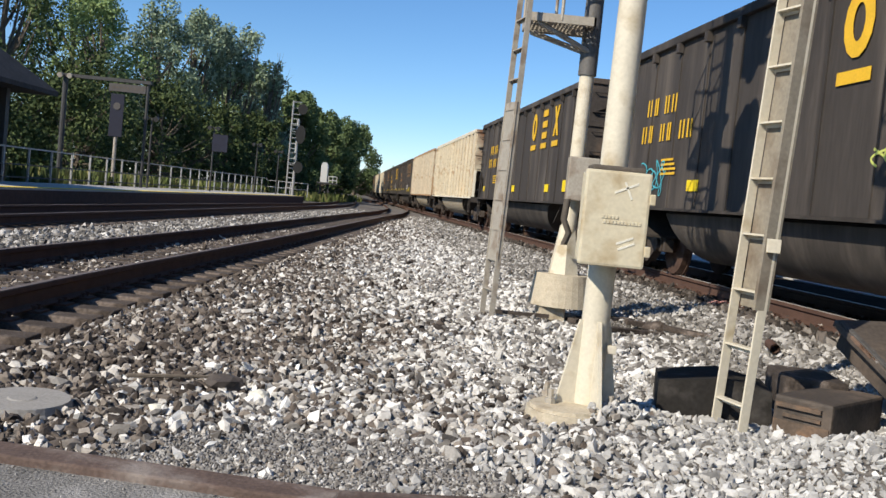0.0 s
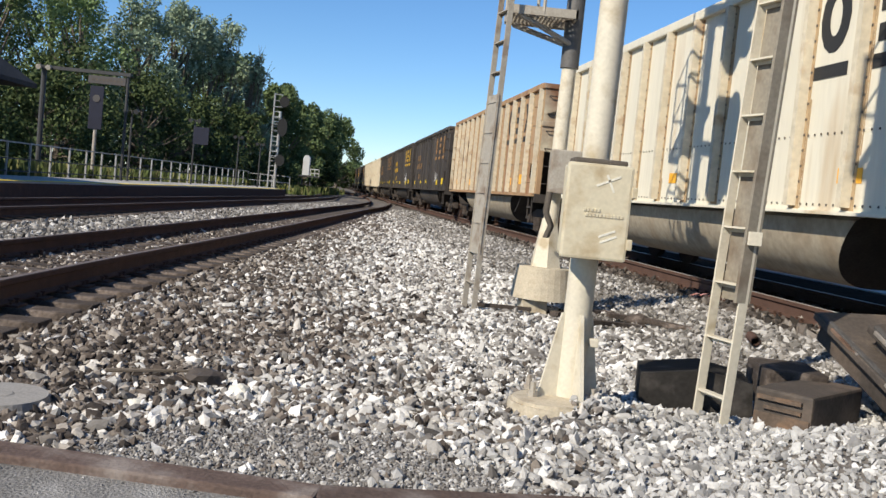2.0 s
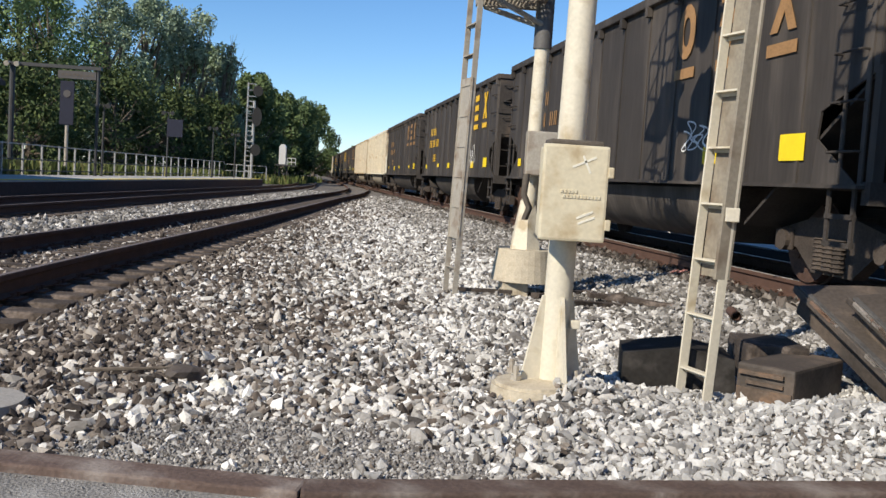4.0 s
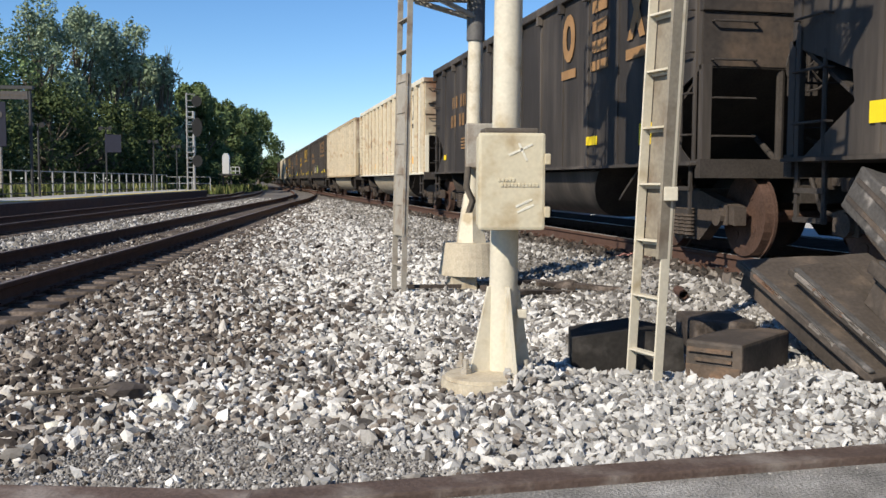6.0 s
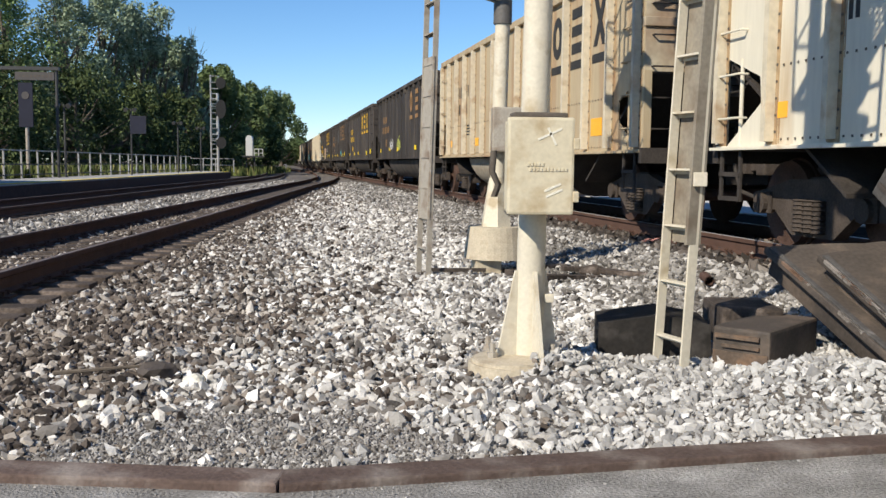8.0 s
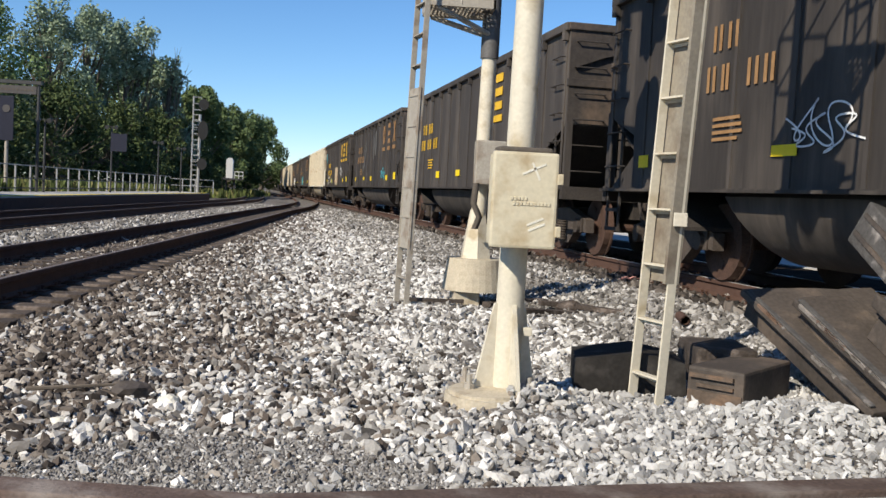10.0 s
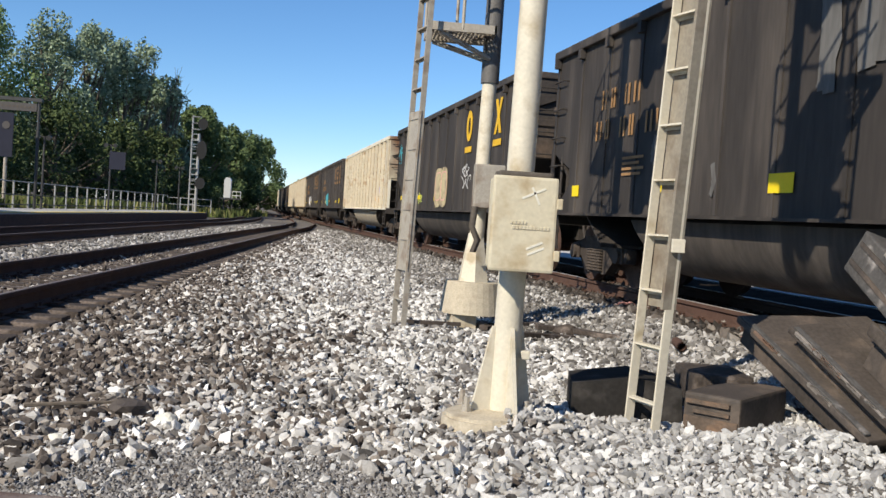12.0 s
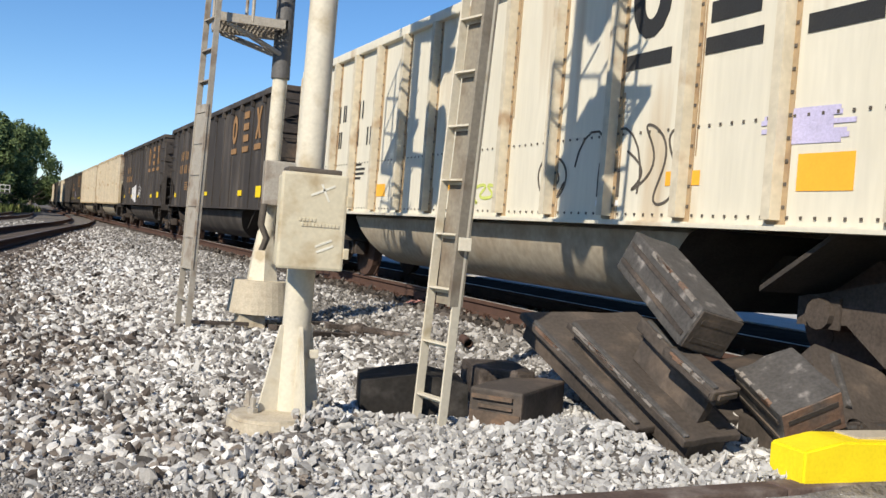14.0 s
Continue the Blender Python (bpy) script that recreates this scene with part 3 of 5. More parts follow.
        box(bm, -0.16, 0.13, min(y + e * 0.5, y + e * 0.72), max(y + e * 0.5, y + e * 0.72), SILL - 0.30, SILL - 0.02, bevel=0.03)
        part("coupler", bm, M["truck"], car)
        bm = B()
        pts = [Vector((-0.25, y + e * 0.1, SILL - 0.15)), Vector((-0.28, y + e * 0.35, SILL - 0.5)), Vector((-0.2, y + e * 0.62, SILL - 0.58)), Vector((-0.14, y + e * 0.74, SILL - 0.5))]
        for a, b in zip(pts, pts[1:]):
            tube(bm, a, b, 0.025, seg=6)
        part("air_hose", bm, M["under"], car)
    # brake wheel at the near end
    bm = B()
    y = -CAR_HALF - 0.16
    for i in range(16):
        a, b = 2 * math.pi * i / 16, 2 * math.pi * (i + 1) / 16
        tube(bm, (-0.35 + 0.26 * math.cos(a), y, 2.05 + 0.26 * math.sin(a)), (-0.35 + 0.26 * math.cos(b), y, 2.05 + 0.26 * math.sin(b)), 0.014, seg=5)
    for i in range(4):
        a = math.pi * i / 4
        tube(bm, (-0.35 - 0.25 * math.cos(a), y, 2.05 - 0.25 * math.sin(a)), (-0.35 + 0.25 * math.cos(a), y, 2.05 + 0.25 * math.sin(a)), 0.01, seg=5)
    tube(bm, (-0.35, y, 2.05), (-0.35, y + 0.18, 2.05), 0.03, seg=8)
    box(bm, -0.5, -0.2, y + 0.06, y + 0.16, 1.75, 2.2)
    part("brake_wheel", bm, M["under"], car)
    # tub: a round-bottomed belly with raked ends
    bm = B()
    outline = [(-CAR_W + 0.20, SILL - 0.02)]
    for i in range(13):
        a = radians(180 + 90 * i / 12)
        outline.append((-CAR_W + 0.14 + 0.62 + 0.62 * math.cos(a), 0.97 + 0.66 * math.sin(a)))
    outline += [(-x, z) for x, z in outline[::-1]]
    rings = []
    for y in (-3.35, 3.35):
        rings.append([bm.verts.new((x, y + (1 if y > 0 else -1) * 0.75 * max(0, z - 0.31) / 0.70, z)) for x, z in outline])
    for i in range(len(outline) - 1):
        bm.faces.new((rings[0][i], rings[0][i + 1], rings[1][i + 1], rings[1][i]))
    bm.faces.new(rings[0][::-1])
    bm.faces.new(rings[1])
    bmesh.ops.recalc_face_normals(bm, faces=bm.faces[:])
    tub = part("tub", bm, M["tub_dusty"] if ribs else paint, car, smooth=False)
    for f in tub.data.polygons:
        f.use_smooth = len(f.vertices) == 4
        f.material_index = 0 if len(f.vertices) == 4 else 1
    tub.data.materials.append(M["under"])
    # coal heap
    bm = B()
    g = [[bm.verts.new((-1.42 + 2.84 * i / 6, -7.3 + 14.6 * j / 30, 2.9 + 0.35 * math.sin(math.pi * i / 6) + 0.12 * noise.noise(Vector((i * 0.9, j * 0.7, 3))))) for i in range(7)] for j in range(31)]
    for j in range(30):
        for i in range(6):
            bm.faces.new((g[j][i], g[j][i + 1], g[j + 1][i + 1], g[j + 1][i]))
    part("coal_load", bm, M["coal"], car)
    # centre sill
    bm = B()
    box(bm, -0.3, 0.3, -CAR_HALF, CAR_HALF, 0.6, 0.85)
    part("centre_sill", bm, M["under"], car)
    for e in (-1, 1):
        yc = e * 6.05
        for s in (-1, 1):
            bm = B()
            xo = s * 1.0
            prism(bm, [(yc - 1.15, 0.36), (yc - 1.15, 0.56), (yc - 0.75, 0.64), (yc - 0.4, 0.72), (yc + 0.4, 0.72), (yc + 0.75, 0.64), (yc + 1.15, 0.56), (yc + 1.15, 0.36), (yc + 0.7, 0.40), (yc + 0.36, 0.16), (yc - 0.36, 0.16), (yc - 0.7, 0.40)], "x", xo - 0.07, xo + 0.07)
            frame_ob = part("side_frame", bm, M["truck"], car)
            for k in (-0.17, 0.0, 0.17):
                bm = B()
                prof = []
                for q in range(8):
                    prof += [(0.06, 0.20 + q * 0.043), (0.078, 0.212 + q * 0.043), (0.06, 0.224 + q * 0.043)]
                rings = [[bm.verts.new((xo + s * 0.10 + r * math.cos(w * math.pi / 5), yc + k + r * math.sin(w * math.pi / 5), z)) for w in range(10)] for r, z in prof]
                for r0, r1 in zip(rings, rings[1:]):
                    for w in range(10):
                        bm.faces.new((r0[w], r0[(w + 1) % 10], r1[(w + 1) % 10], r1[w]))
                part("spring", bm, M["truck"], frame_ob)
            for k in (-0.89, 0.89):
                bm = B()
                tube(bm, (xo, yc + k, 0.457), (xo + s * 0.15, yc + k, 0.457), 0.11, seg=12)
                box(bm, xo - 0.08, xo + s * 0.1, yc + k - 0.15, yc + k + 0.15, 0.36, 0.58)
                part("bearing_box", bm, M["truck"], frame_ob)
        bm = B()
        box(bm, -1.0, 1.0, yc - 0.2, yc + 0.2, 0.5, 0.75, bevel=0.04)
        part("bolster", bm, M["truck"], car)
        for k in (-0.89, 0.89):
            bm = B()
            for s in (-1, 1):
                x0 = s * 0.715
                tube(bm, (x0, 0, 0), (x0 + s * 0.10, 0, 0), 0.457, 0.45, seg=28)
                tube(bm, (x0 - s * 0.03, 0, 0), (x0, 0, 0), 0.485, seg=28)
                for q in range(4):
                    a = math.pi * q / 2
                    tube(bm, (x0 + s * 0.10, 0.26 * math.cos(a), 0.26 * math.sin(a)), (x0 + s * 0.108, 0.26 * math.cos(a), 0.26 * math.sin(a)), 0.05, seg=8)
                tube(bm, (x0 + s * 0.10, 0, 0), (x0 + s * 0.2, 0, 0), 0.12, seg=12)
            tube(bm, (-0.75, 0, 0), (0.75, 0, 0), 0.08, seg=10)
            w = part("wheelset", bm, M["wheel"], car)
            w.location = (0, yc + k, 0.457)
    return car


# lettering and spray marks lie on the near side; y runs along the car, z up from the rail
def patch(name, rects, mat, car, label="", lift=0.006):
    bm = B()
    x = -(CAR_W - 0.05) - lift
    for y0, y1, z0, z1 in rects:
        box(bm, x, x + 0.004, min(y0, y1), max(y0, y1), z0, z1)
    ob = part(name, bm, mat, car, label)
    return ob


def strokes(name, lines, w, mat, car, label="", lift=0.006):
    """Thin flat ribbons along broken lines of (y, z), one part each."""
    x = -(CAR_W - 0.05) - lift
    for q, line in enumerate(lines):
        bm = B()
        rows = []
        for i, (a, b) in enumerate(line):
            (c, d), (e, f) = line[max(0, i - 1)], line[min(len(line) - 1, i + 1)]
            L = math.hypot(e - c, f - d) or 1.0
            n = (-(f - d) / L * w / 2, (e - c) / L * w / 2)
            rows.append((bm.verts.new((x - 0.0004 * q, a + n[0], b + n[1])), bm.verts.new((x - 0.0004 * q, a - n[0], b - n[1])), bm.verts.new((x + 0.003, a - n[0], b - n[1])), bm.verts.new((x + 0.003, a + n[0], b + n[1]))))
        for r0, r1 in zip(rows, rows[1:]):
            for i in range(4):
                bm.faces.new((r0[i], r0[(i + 1) % 4], r1[(i + 1) % 4], r1[i]))
        bmesh.ops.recalc_face_normals(bm, faces=bm.faces[:])
        part(name, bm, mat, car, label)


def curl(rnd, y, z, w, h, n=16):
    """A looping scrawled line."""
    p, q = rnd.uniform(0, 6), rnd.choice((1.5, 2.0, 2.5))
    m = 5 * n
    return [(y + w / 2 - w * i / m + 0.10 * math.sin(p + i * q / 5), z + h / 2 + h / 2 * math.sin(p + i * 0.18) * (0.75 + 0.25 * math.sin(2 * p + i * 0.07))) for i in range(m + 1)]


def logo_shape(bm, kind, y, z, w, h, s, x):
    """A plain ring, stepped block or crossed bars with a bar below, in place of a brand's letters."""
    if kind == 0:
        n = 14
        pts = [(math.cos(2 * math.pi * i / n), math.sin(2 * math.pi * i / n)) for i in range(n)]
        for i in range(n):
            (a, b), (c, d) = pts[i], pts[(i + 1) % n]
            quad = [(y + a * w / 2, z + h / 2 + b * h / 2), (y + c * w / 2, z + h / 2 + d * h / 2), (y + c * (w / 2 - s), z + h / 2 + d * (h / 2 - s)), (y + a * (w / 2 - s), z + h / 2 + b * (h / 2 - s))]
            prism(bm, quad, "x", x, x + 0.004)
    elif kind == 1:
        for r in ((-1, 1, 0, s), (-1, 1, h / 2 - s / 2, h / 2 + s / 2), (-1, 1, h - s, h)):
            box(bm, x, x + 0.004, y + r[0] * w / 2, y + r[1] * w / 2, z + r[2], z + r[3])
    else:
        for e in (-1, 1):
            prism(bm, [(y - e * w / 2, z), (y - e * w / 2 + e * s, z), (y + e * w / 2, z + h), (y + e * w / 2 - e * s, z + h)], "x", x + 0.0005 * e, x + 0.004 + 0.0005 * e)
    box(bm, x, x + 0.004, y - 0.31, y + 0.31, z - 0.24, z - 0.11)


def markings(car, kind, k):
    rnd = random.Random(100 + k)
    ink = (M["faded"] if k in (4, 6, 9, 11, 14, 15, 18) else M["yellow"]) if kind == "black" else M["black_mark"]
    near = -CAR_HALF
    lift = 0.02 if kind == "black" else 0.006
    for i in range(3):
        bm = B()
        logo_shape(bm, i, near + ({0: 6.1, 1: 5.3, 10: 5.4}.get(k, 4.2) - 1.25 * i if kind == "black" else 3.77 - 1.043 * i), 2.58, 0.54, 0.70, 0.16, -(CAR_W - 0.05) - lift - 0.002)
        part("large_marking", bm, ink, car, "large worn painted shape with an underline")
    far = CAR_HALF
    marks = []
    sh = [(far - 2.2, 2.48, 0), (far - 2.52, 2.48, 1), (far - 3.0, 2.48, 2), (far - 3.32, 2.48, 0)]
    sh += [(far - 2.05, 2.06, 0), (far - 2.36, 2.06, 1), (far - 2.9, 2.06, 2), (far - 3.2, 2.06, 1), (far - 3.75, 2.06, 0), (far - 4.05, 2.06, 2)]
    for y, z, q in sh:
        z -= 0.34 if k == 12 else 0.0
        w = (0.10, 0.075, 0.09)[q]
        rects = [(y - w, y - w + 0.055, z, z + 0.27), (y + w - 0.055, y + w, z, z + 0.27)]
        patch("marking_block", rects, ink, car, "", lift)
    for q in range(4):
        patch("data_bar", [(far - 3.5 - rnd.uniform(0, 0.2), far - 3.0, 1.75 - q * 0.07, 1.785 - q * 0.07)], ink, car, "", lift)
    st = M["yellow_mark"] if kind == "black" else M["orange_mark"]
    for y, w in ((far - 1.25, 0.28), (far - 4.4, 0.42), (0.4, 0.42), (near + 3.2, 0.42), (near + (1.32 if kind == "black" else 1.75), 0.48)):
        patch("reflector", [(y - w / 2, y + w / 2, SILL + 0.22 + rnd.uniform(0, 0.1), SILL + (0.42 if y > near + 2 else 0.50))], st, car, "bright rectangular reflector sticker", lift)
    # spray paint
    light = ("white_mark", "white_mark", "white_mark", "teal_mark", "violet_mark", "lime_mark")
    for _ in range(rnd.choice((0, 1, 1, 2)) if k not in (1, 2, 6, 10, 12, 13) else 0):
        y0, z0 = rnd.uniform(-4.8, 4.8), SILL + rnd.uniform(0.12, 0.45)
        mat = M[rnd.choice(light)] if kind == "black" else M[rnd.choice(("grime", "grime", "pink_mark", "black_mark"))]
        strokes("spray_stroke", [curl(rnd, y0 + 0.1 * q, z0 + 0.05 * q, rnd.uniform(0.6, 1.1), rnd.uniform(0.3, 0.6)) for q in range(2)], rnd.uniform(0.016, 0.028), mat, car, "sprayed scrawl", lift)
    if k == 12:
        for cy, r in ((-0.55, 0.42), (0.12, 0.46)):
            blob = []
            for q in range(40):
                a = 2 * math.pi * q / 40
                c, d = math.cos(a), math.sin(a)
                blob.append((cy + r * math.copysign(abs(c) ** 0.7, c) + rnd.uniform(-0.012, 0.012), SILL + 0.58 + 0.50 * math.copysign(abs(d) ** 0.6, d) + rnd.uniform(-0.012, 0.012)))
            part("spray_fill", prism(B(), blob, "x", -(CAR_W - 0.05) - lift - 0.001 * (cy > 0), -(CAR_W - 0.05) - lift + 0.004), M["cream_spray"], car, "cream sprayed rounded letter")
        for cy, r in ((-0.55, 0.34), (0.12, 0.38)):
            ring = [(cy + r * math.cos(0.262 * q), SILL + 0.61 + 0.40 * math.sin(0.262 * q) + 0.05 * math.sin(0.79 * q)) for q in range(25)]
            strokes("spray_stroke", [ring], 0.025, M["pink_mark"], car, "pink sprayed outline", lift + 0.004)
        strokes("spray_stroke", [curl(rnd, -3.0, SILL + 0.45, 0.8, 0.35), curl(rnd, -2.9, SILL + 0.75, 0.5, 0.3), curl(rnd, 3.4, SILL + 0.2, 0.7, 0.25), curl(rnd, 4.9, SILL + 0.1, 0.8, 0.3), curl(rnd, 4.8, SILL + 0.45, 0.5, 0.25)], 0.02, M["white_mark"], car, "white sprayed scrawl", lift)
        strokes("spray_stroke", [curl(rnd, CAR_HALF - 0.6, 2.45, 0.5, 0.6), curl(rnd, CAR_HALF - 0.6, 2.75, 0.5, 0.35)], 0.018, M["teal_mark"], car, "sprayed scrawl", lift)
        strokes("spray_stroke", [curl(rnd, CAR_HALF - 4.6, SILL + 0.18, 0.5, 0.3)], 0.03, M["lime_mark"], car, "sprayed scrawl", lift)
    if k == 11:
        for y, w, z0, z1 in ((2.35, 0.16, 2.05, 2.95), (2.75, 0.14, 1.75, 2.95), (3.15, 0.34, 1.72, 1.84), (-0.2, 0.22, 2.0, 3.1), (-0.75, 0.3, 2.2, 3.2), (1.7, 0.1, 1.2, 1.6)):
            rows = [[(y + rnd.uniform(-0.5, 0.5) * w, z) for z in (z0 + rnd.uniform(0, 0.2), (z0 + z1) / 2, z1 - rnd.uniform(0, 0.2))] for q in range(3)]
            strokes("paint_out", rows, w * 0.75, M["painted_out"], car, "grey painted-over lettering", lift)
    if k in (14, 15):
        for q in range(3):
            patch("spray_fill", [(1.2 + 0.55 * q, 1.65 + 0.55 * q, SILL + 0.1 + 0.07 * q, SILL + 0.85 - 0.05 * q)], M["teal_mark" if k == 14 else "white_mark"], car, "sprayed colour patch", lift)
    if k == 7:
        for q in range(3):
            strokes("spray_stroke", [curl(rnd, -0.6, SILL + 0.2 + 0.3 * q, 1.0, 0.2)], 0.03, M["pink_mark"], car, "pink sprayed scrawl")
            patch("spray_bar", [(0.6, 1.35, SILL + 0.32 + 0.2 * q, SILL + 0.40 + 0.2 * q)], M["grime"], car, "scrawled writing as bars")
        loop = [(-1.9 + 0.25 * math.cos(a * 0.5), SILL + 0.7 + 0.4 * math.sin(a * 0.5)) for a in range(14)]
        strokes("spray_stroke", [loop, [(y + 0.1, z * 0.9) for y, z in loop]], 0.035, M["black_mark"], car, "black sprayed loops")
    if k == 13:
        strokes("spray_stroke", [[(near + 1.62 + rnd.uniform(-0.1, 0.1), SILL + 0.58 + 0.03 * q), (near + 2.0, SILL + 0.585 + 0.03 * q), (near + 2.3 + rnd.uniform(-0.12, 0.12), SILL + 0.58 + 0.03 * q)] for q in range(8)], 0.033, M["violet_mark"], car, "pale violet sprayed cloud")
        loop = [(near + 4.6 - 0.03 * a + 0.2 * math.cos(a * 0.45), SILL + 0.5 + 0.32 * math.sin(a * 0.45)) for a in range(24)]
        strokes("spray_stroke", [loop, curl(rnd, near + 3.5, SILL + 0.15, 0.8, 0.7), curl(rnd, near + 5.2, SILL + 0.2, 0.5, 0.5)], 0.022, M["grime"], car, "dark sprayed loops")
        strokes("spray_stroke", [curl(rnd, near + 6.6, SILL + 0.15, 0.7, 0.25)], 0.035, M["lime_mark"], car, "lime sprayed scrawl")
        patch("data_panel", [(near + 4.05, near + 4.4, SILL + 0.22, SILL + 0.44)], M["grime"], car, "dark stencilled data panel")
        patch("data_panel", [(near + 4.05, near + 4.4, SILL + 0.14, SILL + 0.19)], M["white_mark"], car)


KINDS = "bbwobbbwtbbbbwbbttbbwbtbb"
PAINT = {"b": ("car_black", False, "black weathered coal car with yellow markings, rolling by"), "w": ("car_white", True, "cream ribbed coal hopper car with rust stains, rolling by"),
         "t": ("car_tan", True, "tan dusty ribbed hopper car, rolling by"), "o": ("car_orange", True, "rust-streaked tan hopper car, rolling by")}
masters = {}
CARS = []
for k in range(-1, 24):
    c = KINDS[max(0, k)]
    if c not in masters:
        masters[c] = freight_car(M[PAINT[c][0]], PAINT[c][1], PAINT[c][2])
        car = masters[c]
    else:
        car = copy_thing(masters[c], pose(0, 0, 0))
    CARS.append((k, c, car))
for k, c, car in CARS:
    if k < 19:
        markings(car, "black" if c == "b" else "light", k)


SLACK = {4: 0.22, 5: -0.12, 6: -0.26, 7: -0.60}     # cars of slightly different length


def car_pose(k, t):
    y = 10.1 + 16.2 * k - 15.0 * t + SLACK.get(k, 0.18 if k < 4 else -0.32 if k < 13 else -0.12)
    h = radians(HEADING)
    return pose(side_x(y) + CAR_W * math.cos(h), y + CAR_W * math.sin(h), RAIL_Z, 0, 0, HEADING)


# ---- signals with ladders beside the train ----
def rung_ladder(parent, a, b, z0, z1, first, pitch, flat, mat, tilt=0.0):
    """Two flat-bar rails at the plan points a and b, and rungs, each a part; tilt: metres by which the top stands off in x."""
    va, vb = Vector(a), Vector(b)
    u = (vb - va).normalized()
    turn = math.degrees(math.atan2(u.y, u.x))

    def lean(bm):
        for v in bm.verts:
            v.co.x += tilt * (v.co.z - z0) / (z1 - z0)
    for q in (va, vb):
        bm = B()
        box(bm, -0.007, 0.007, -flat / 2, flat / 2, z0, z1, pose(q.x, q.y, 0, 0, 0, turn), bevel=0.003)
        lean(bm)
        part("ladder_rail", bm, mat, parent)
    z = first
    L = (vb - va).length
    while z < z1 - 0.1:
        bm = B()
        m = pose(va.x, va.y, 0, 0, 0, turn)
        box(bm, 0.008, L - 0.008, -flat * 0.4, flat * 0.4, z - 0.006, z + 0.006, m)
        box(bm, 0.008, L - 0.008, flat * 0.4 - 0.007, flat * 0.4, z - 0.028, z - 0.007, m)
        lean(bm)
        part("rung", bm, mat, parent)
        z += pitch


def signal_head(parent, x, y, z, lights=3, wide=0.36, high=0.62):
    """A black colour-light head with an oval backing plate and deep hoods, facing along the track; z: its middle."""
    bm = B()
    prism(bm, [(x + wide * math.cos(2 * math.pi * i / 24), z + high * math.sin(2 * math.pi * i / 24)) for i in range(24)], "y", y - 0.01, y + 0.01)
    box(bm, x - 0.15, x + 0.15, y + 0.01, y + 0.28, z - high * 0.8, z + high * 0.8, bevel=0.02)
    head = part("signal_head", bm, M["signal_black"], parent)
    for i in range(lights):
        bm = B()
        zz = z + 0.34 * (i - (lights - 1) / 2)
        tube(bm, (x, y - 0.012, zz), (x, y - 0.36, zz - 0.02), 0.12, 0.11, seg=14, caps=False)
        part("hood", bm, M["signal_black"], head)
        bm = B()
        tube(bm, (x, y - 0.012, zz), (x, y - 0.02, zz), 0.11, seg=14)
        part("signal_lens", bm, M["lens"], head)


def service_platform(parent, x0, x1, y0, y1, z, mat):
    bm = B()
    for i in range(13):
        yy = y0 + (y1 - y0) * i / 12
        box(bm, x0, x1, yy - 0.004, yy + 0.004, z, z + 0.03)
    for i in range(17):
        xx = x0 + (x1 - x0) * i / 16
        box(bm, xx - 0.004, xx + 0.004, y0, y1, z + 0.004, z + 0.026)
    part("grating", bm, mat, parent)
    bm = B()
    for a, b in (((x0, y0), (x1, y0)), ((x1, y0), (x1, y1)), ((x1, y1), (x0, y1)), ((x0, y1), (x0, y0))):
        box(bm, min(a[0], b[0]) - 0.012, max(a[0], b[0]) + 0.012, min(a[1], b[1]) - 0.012, max(a[1], b[1]) + 0.012, z - 0.03, z + 0.06)
    part("platform_frame", bm, mat, parent)
    for xx, yy in ((x0, y0), (x0, y1), ((x0 + x1) / 2, y0), ((x0 + x1) / 2, y1)):
        bm = B()
        tube(bm, (xx, yy, z), (xx, yy, z + 1.05), 0.018, seg=8)
        part("railing_post", bm, mat, parent)
    for h in (0.55, 1.05):
        bm = B()
        pts = [(x1 - 0.1, y0), (x0, y0), (x0, y1), (x1 - 0.1, y1)]
        for a, b in zip(pts, pts[1:]):
            tube(bm, (*a, z + h), (*b, z + h), 0.016, seg=8)
        part("handrail", bm, mat, parent)


sig = thing("signal_mast", pose(0, 0, 0), "cream-silver steel signal mast with junction box and ladder, in ballast", "railway signal", "tall signals beside the train")
PX, PY = 0.942, 5.52
bm = tube(B(), (PX - 0.015, PY, 0.05), (PX + 0.06, PY, 7.2), 0.083, 0.076, seg=28)
part("pole", bm, M["silver"], sig, smooth=False)
for f in sig.children[0].data.polygons:
    f.use_smooth = len(f.vertices) == 4
bm = tube(B(), (0.82, 5.42, -0.2), (0.82, 5.42, 0.085), 0.275, 0.255, seg=28)
bmesh.ops.bevel(bm, geom=[e for e in bm.edges if min(v.co.z for v in e.verts) > 0.05], offset=0.02, segments=2, affect="EDGES")
for v in bm.verts:
    v.co.z += 0.012 * noise.noise(v.co * 6)
part("footing", bm, M["concrete"], sig, "buff concrete footing sunk in stones")
bm = B()
box(bm, 0.70, 1.10, 5.34, 5.70, 0.06, 0.085)
part("base_plate", bm, M["silver"], sig)
for k, (dx, dy) in enumerate(((-0.24, -0.1), (-0.24, 0.12), (0.1, -0.15), (0.12, 0.14))):
    bm = tube(B(), (PX + dx, PY + dy, 0.06), (PX + dx, PY + dy, 0.17), 0.017, seg=8)
    tube(bm, (PX + dx, PY + dy, 0.085), (PX + dx, PY + dy, 0.115), 0.032, seg=6)
    part("anchor_bolt", bm, M["silver_grey"], sig)
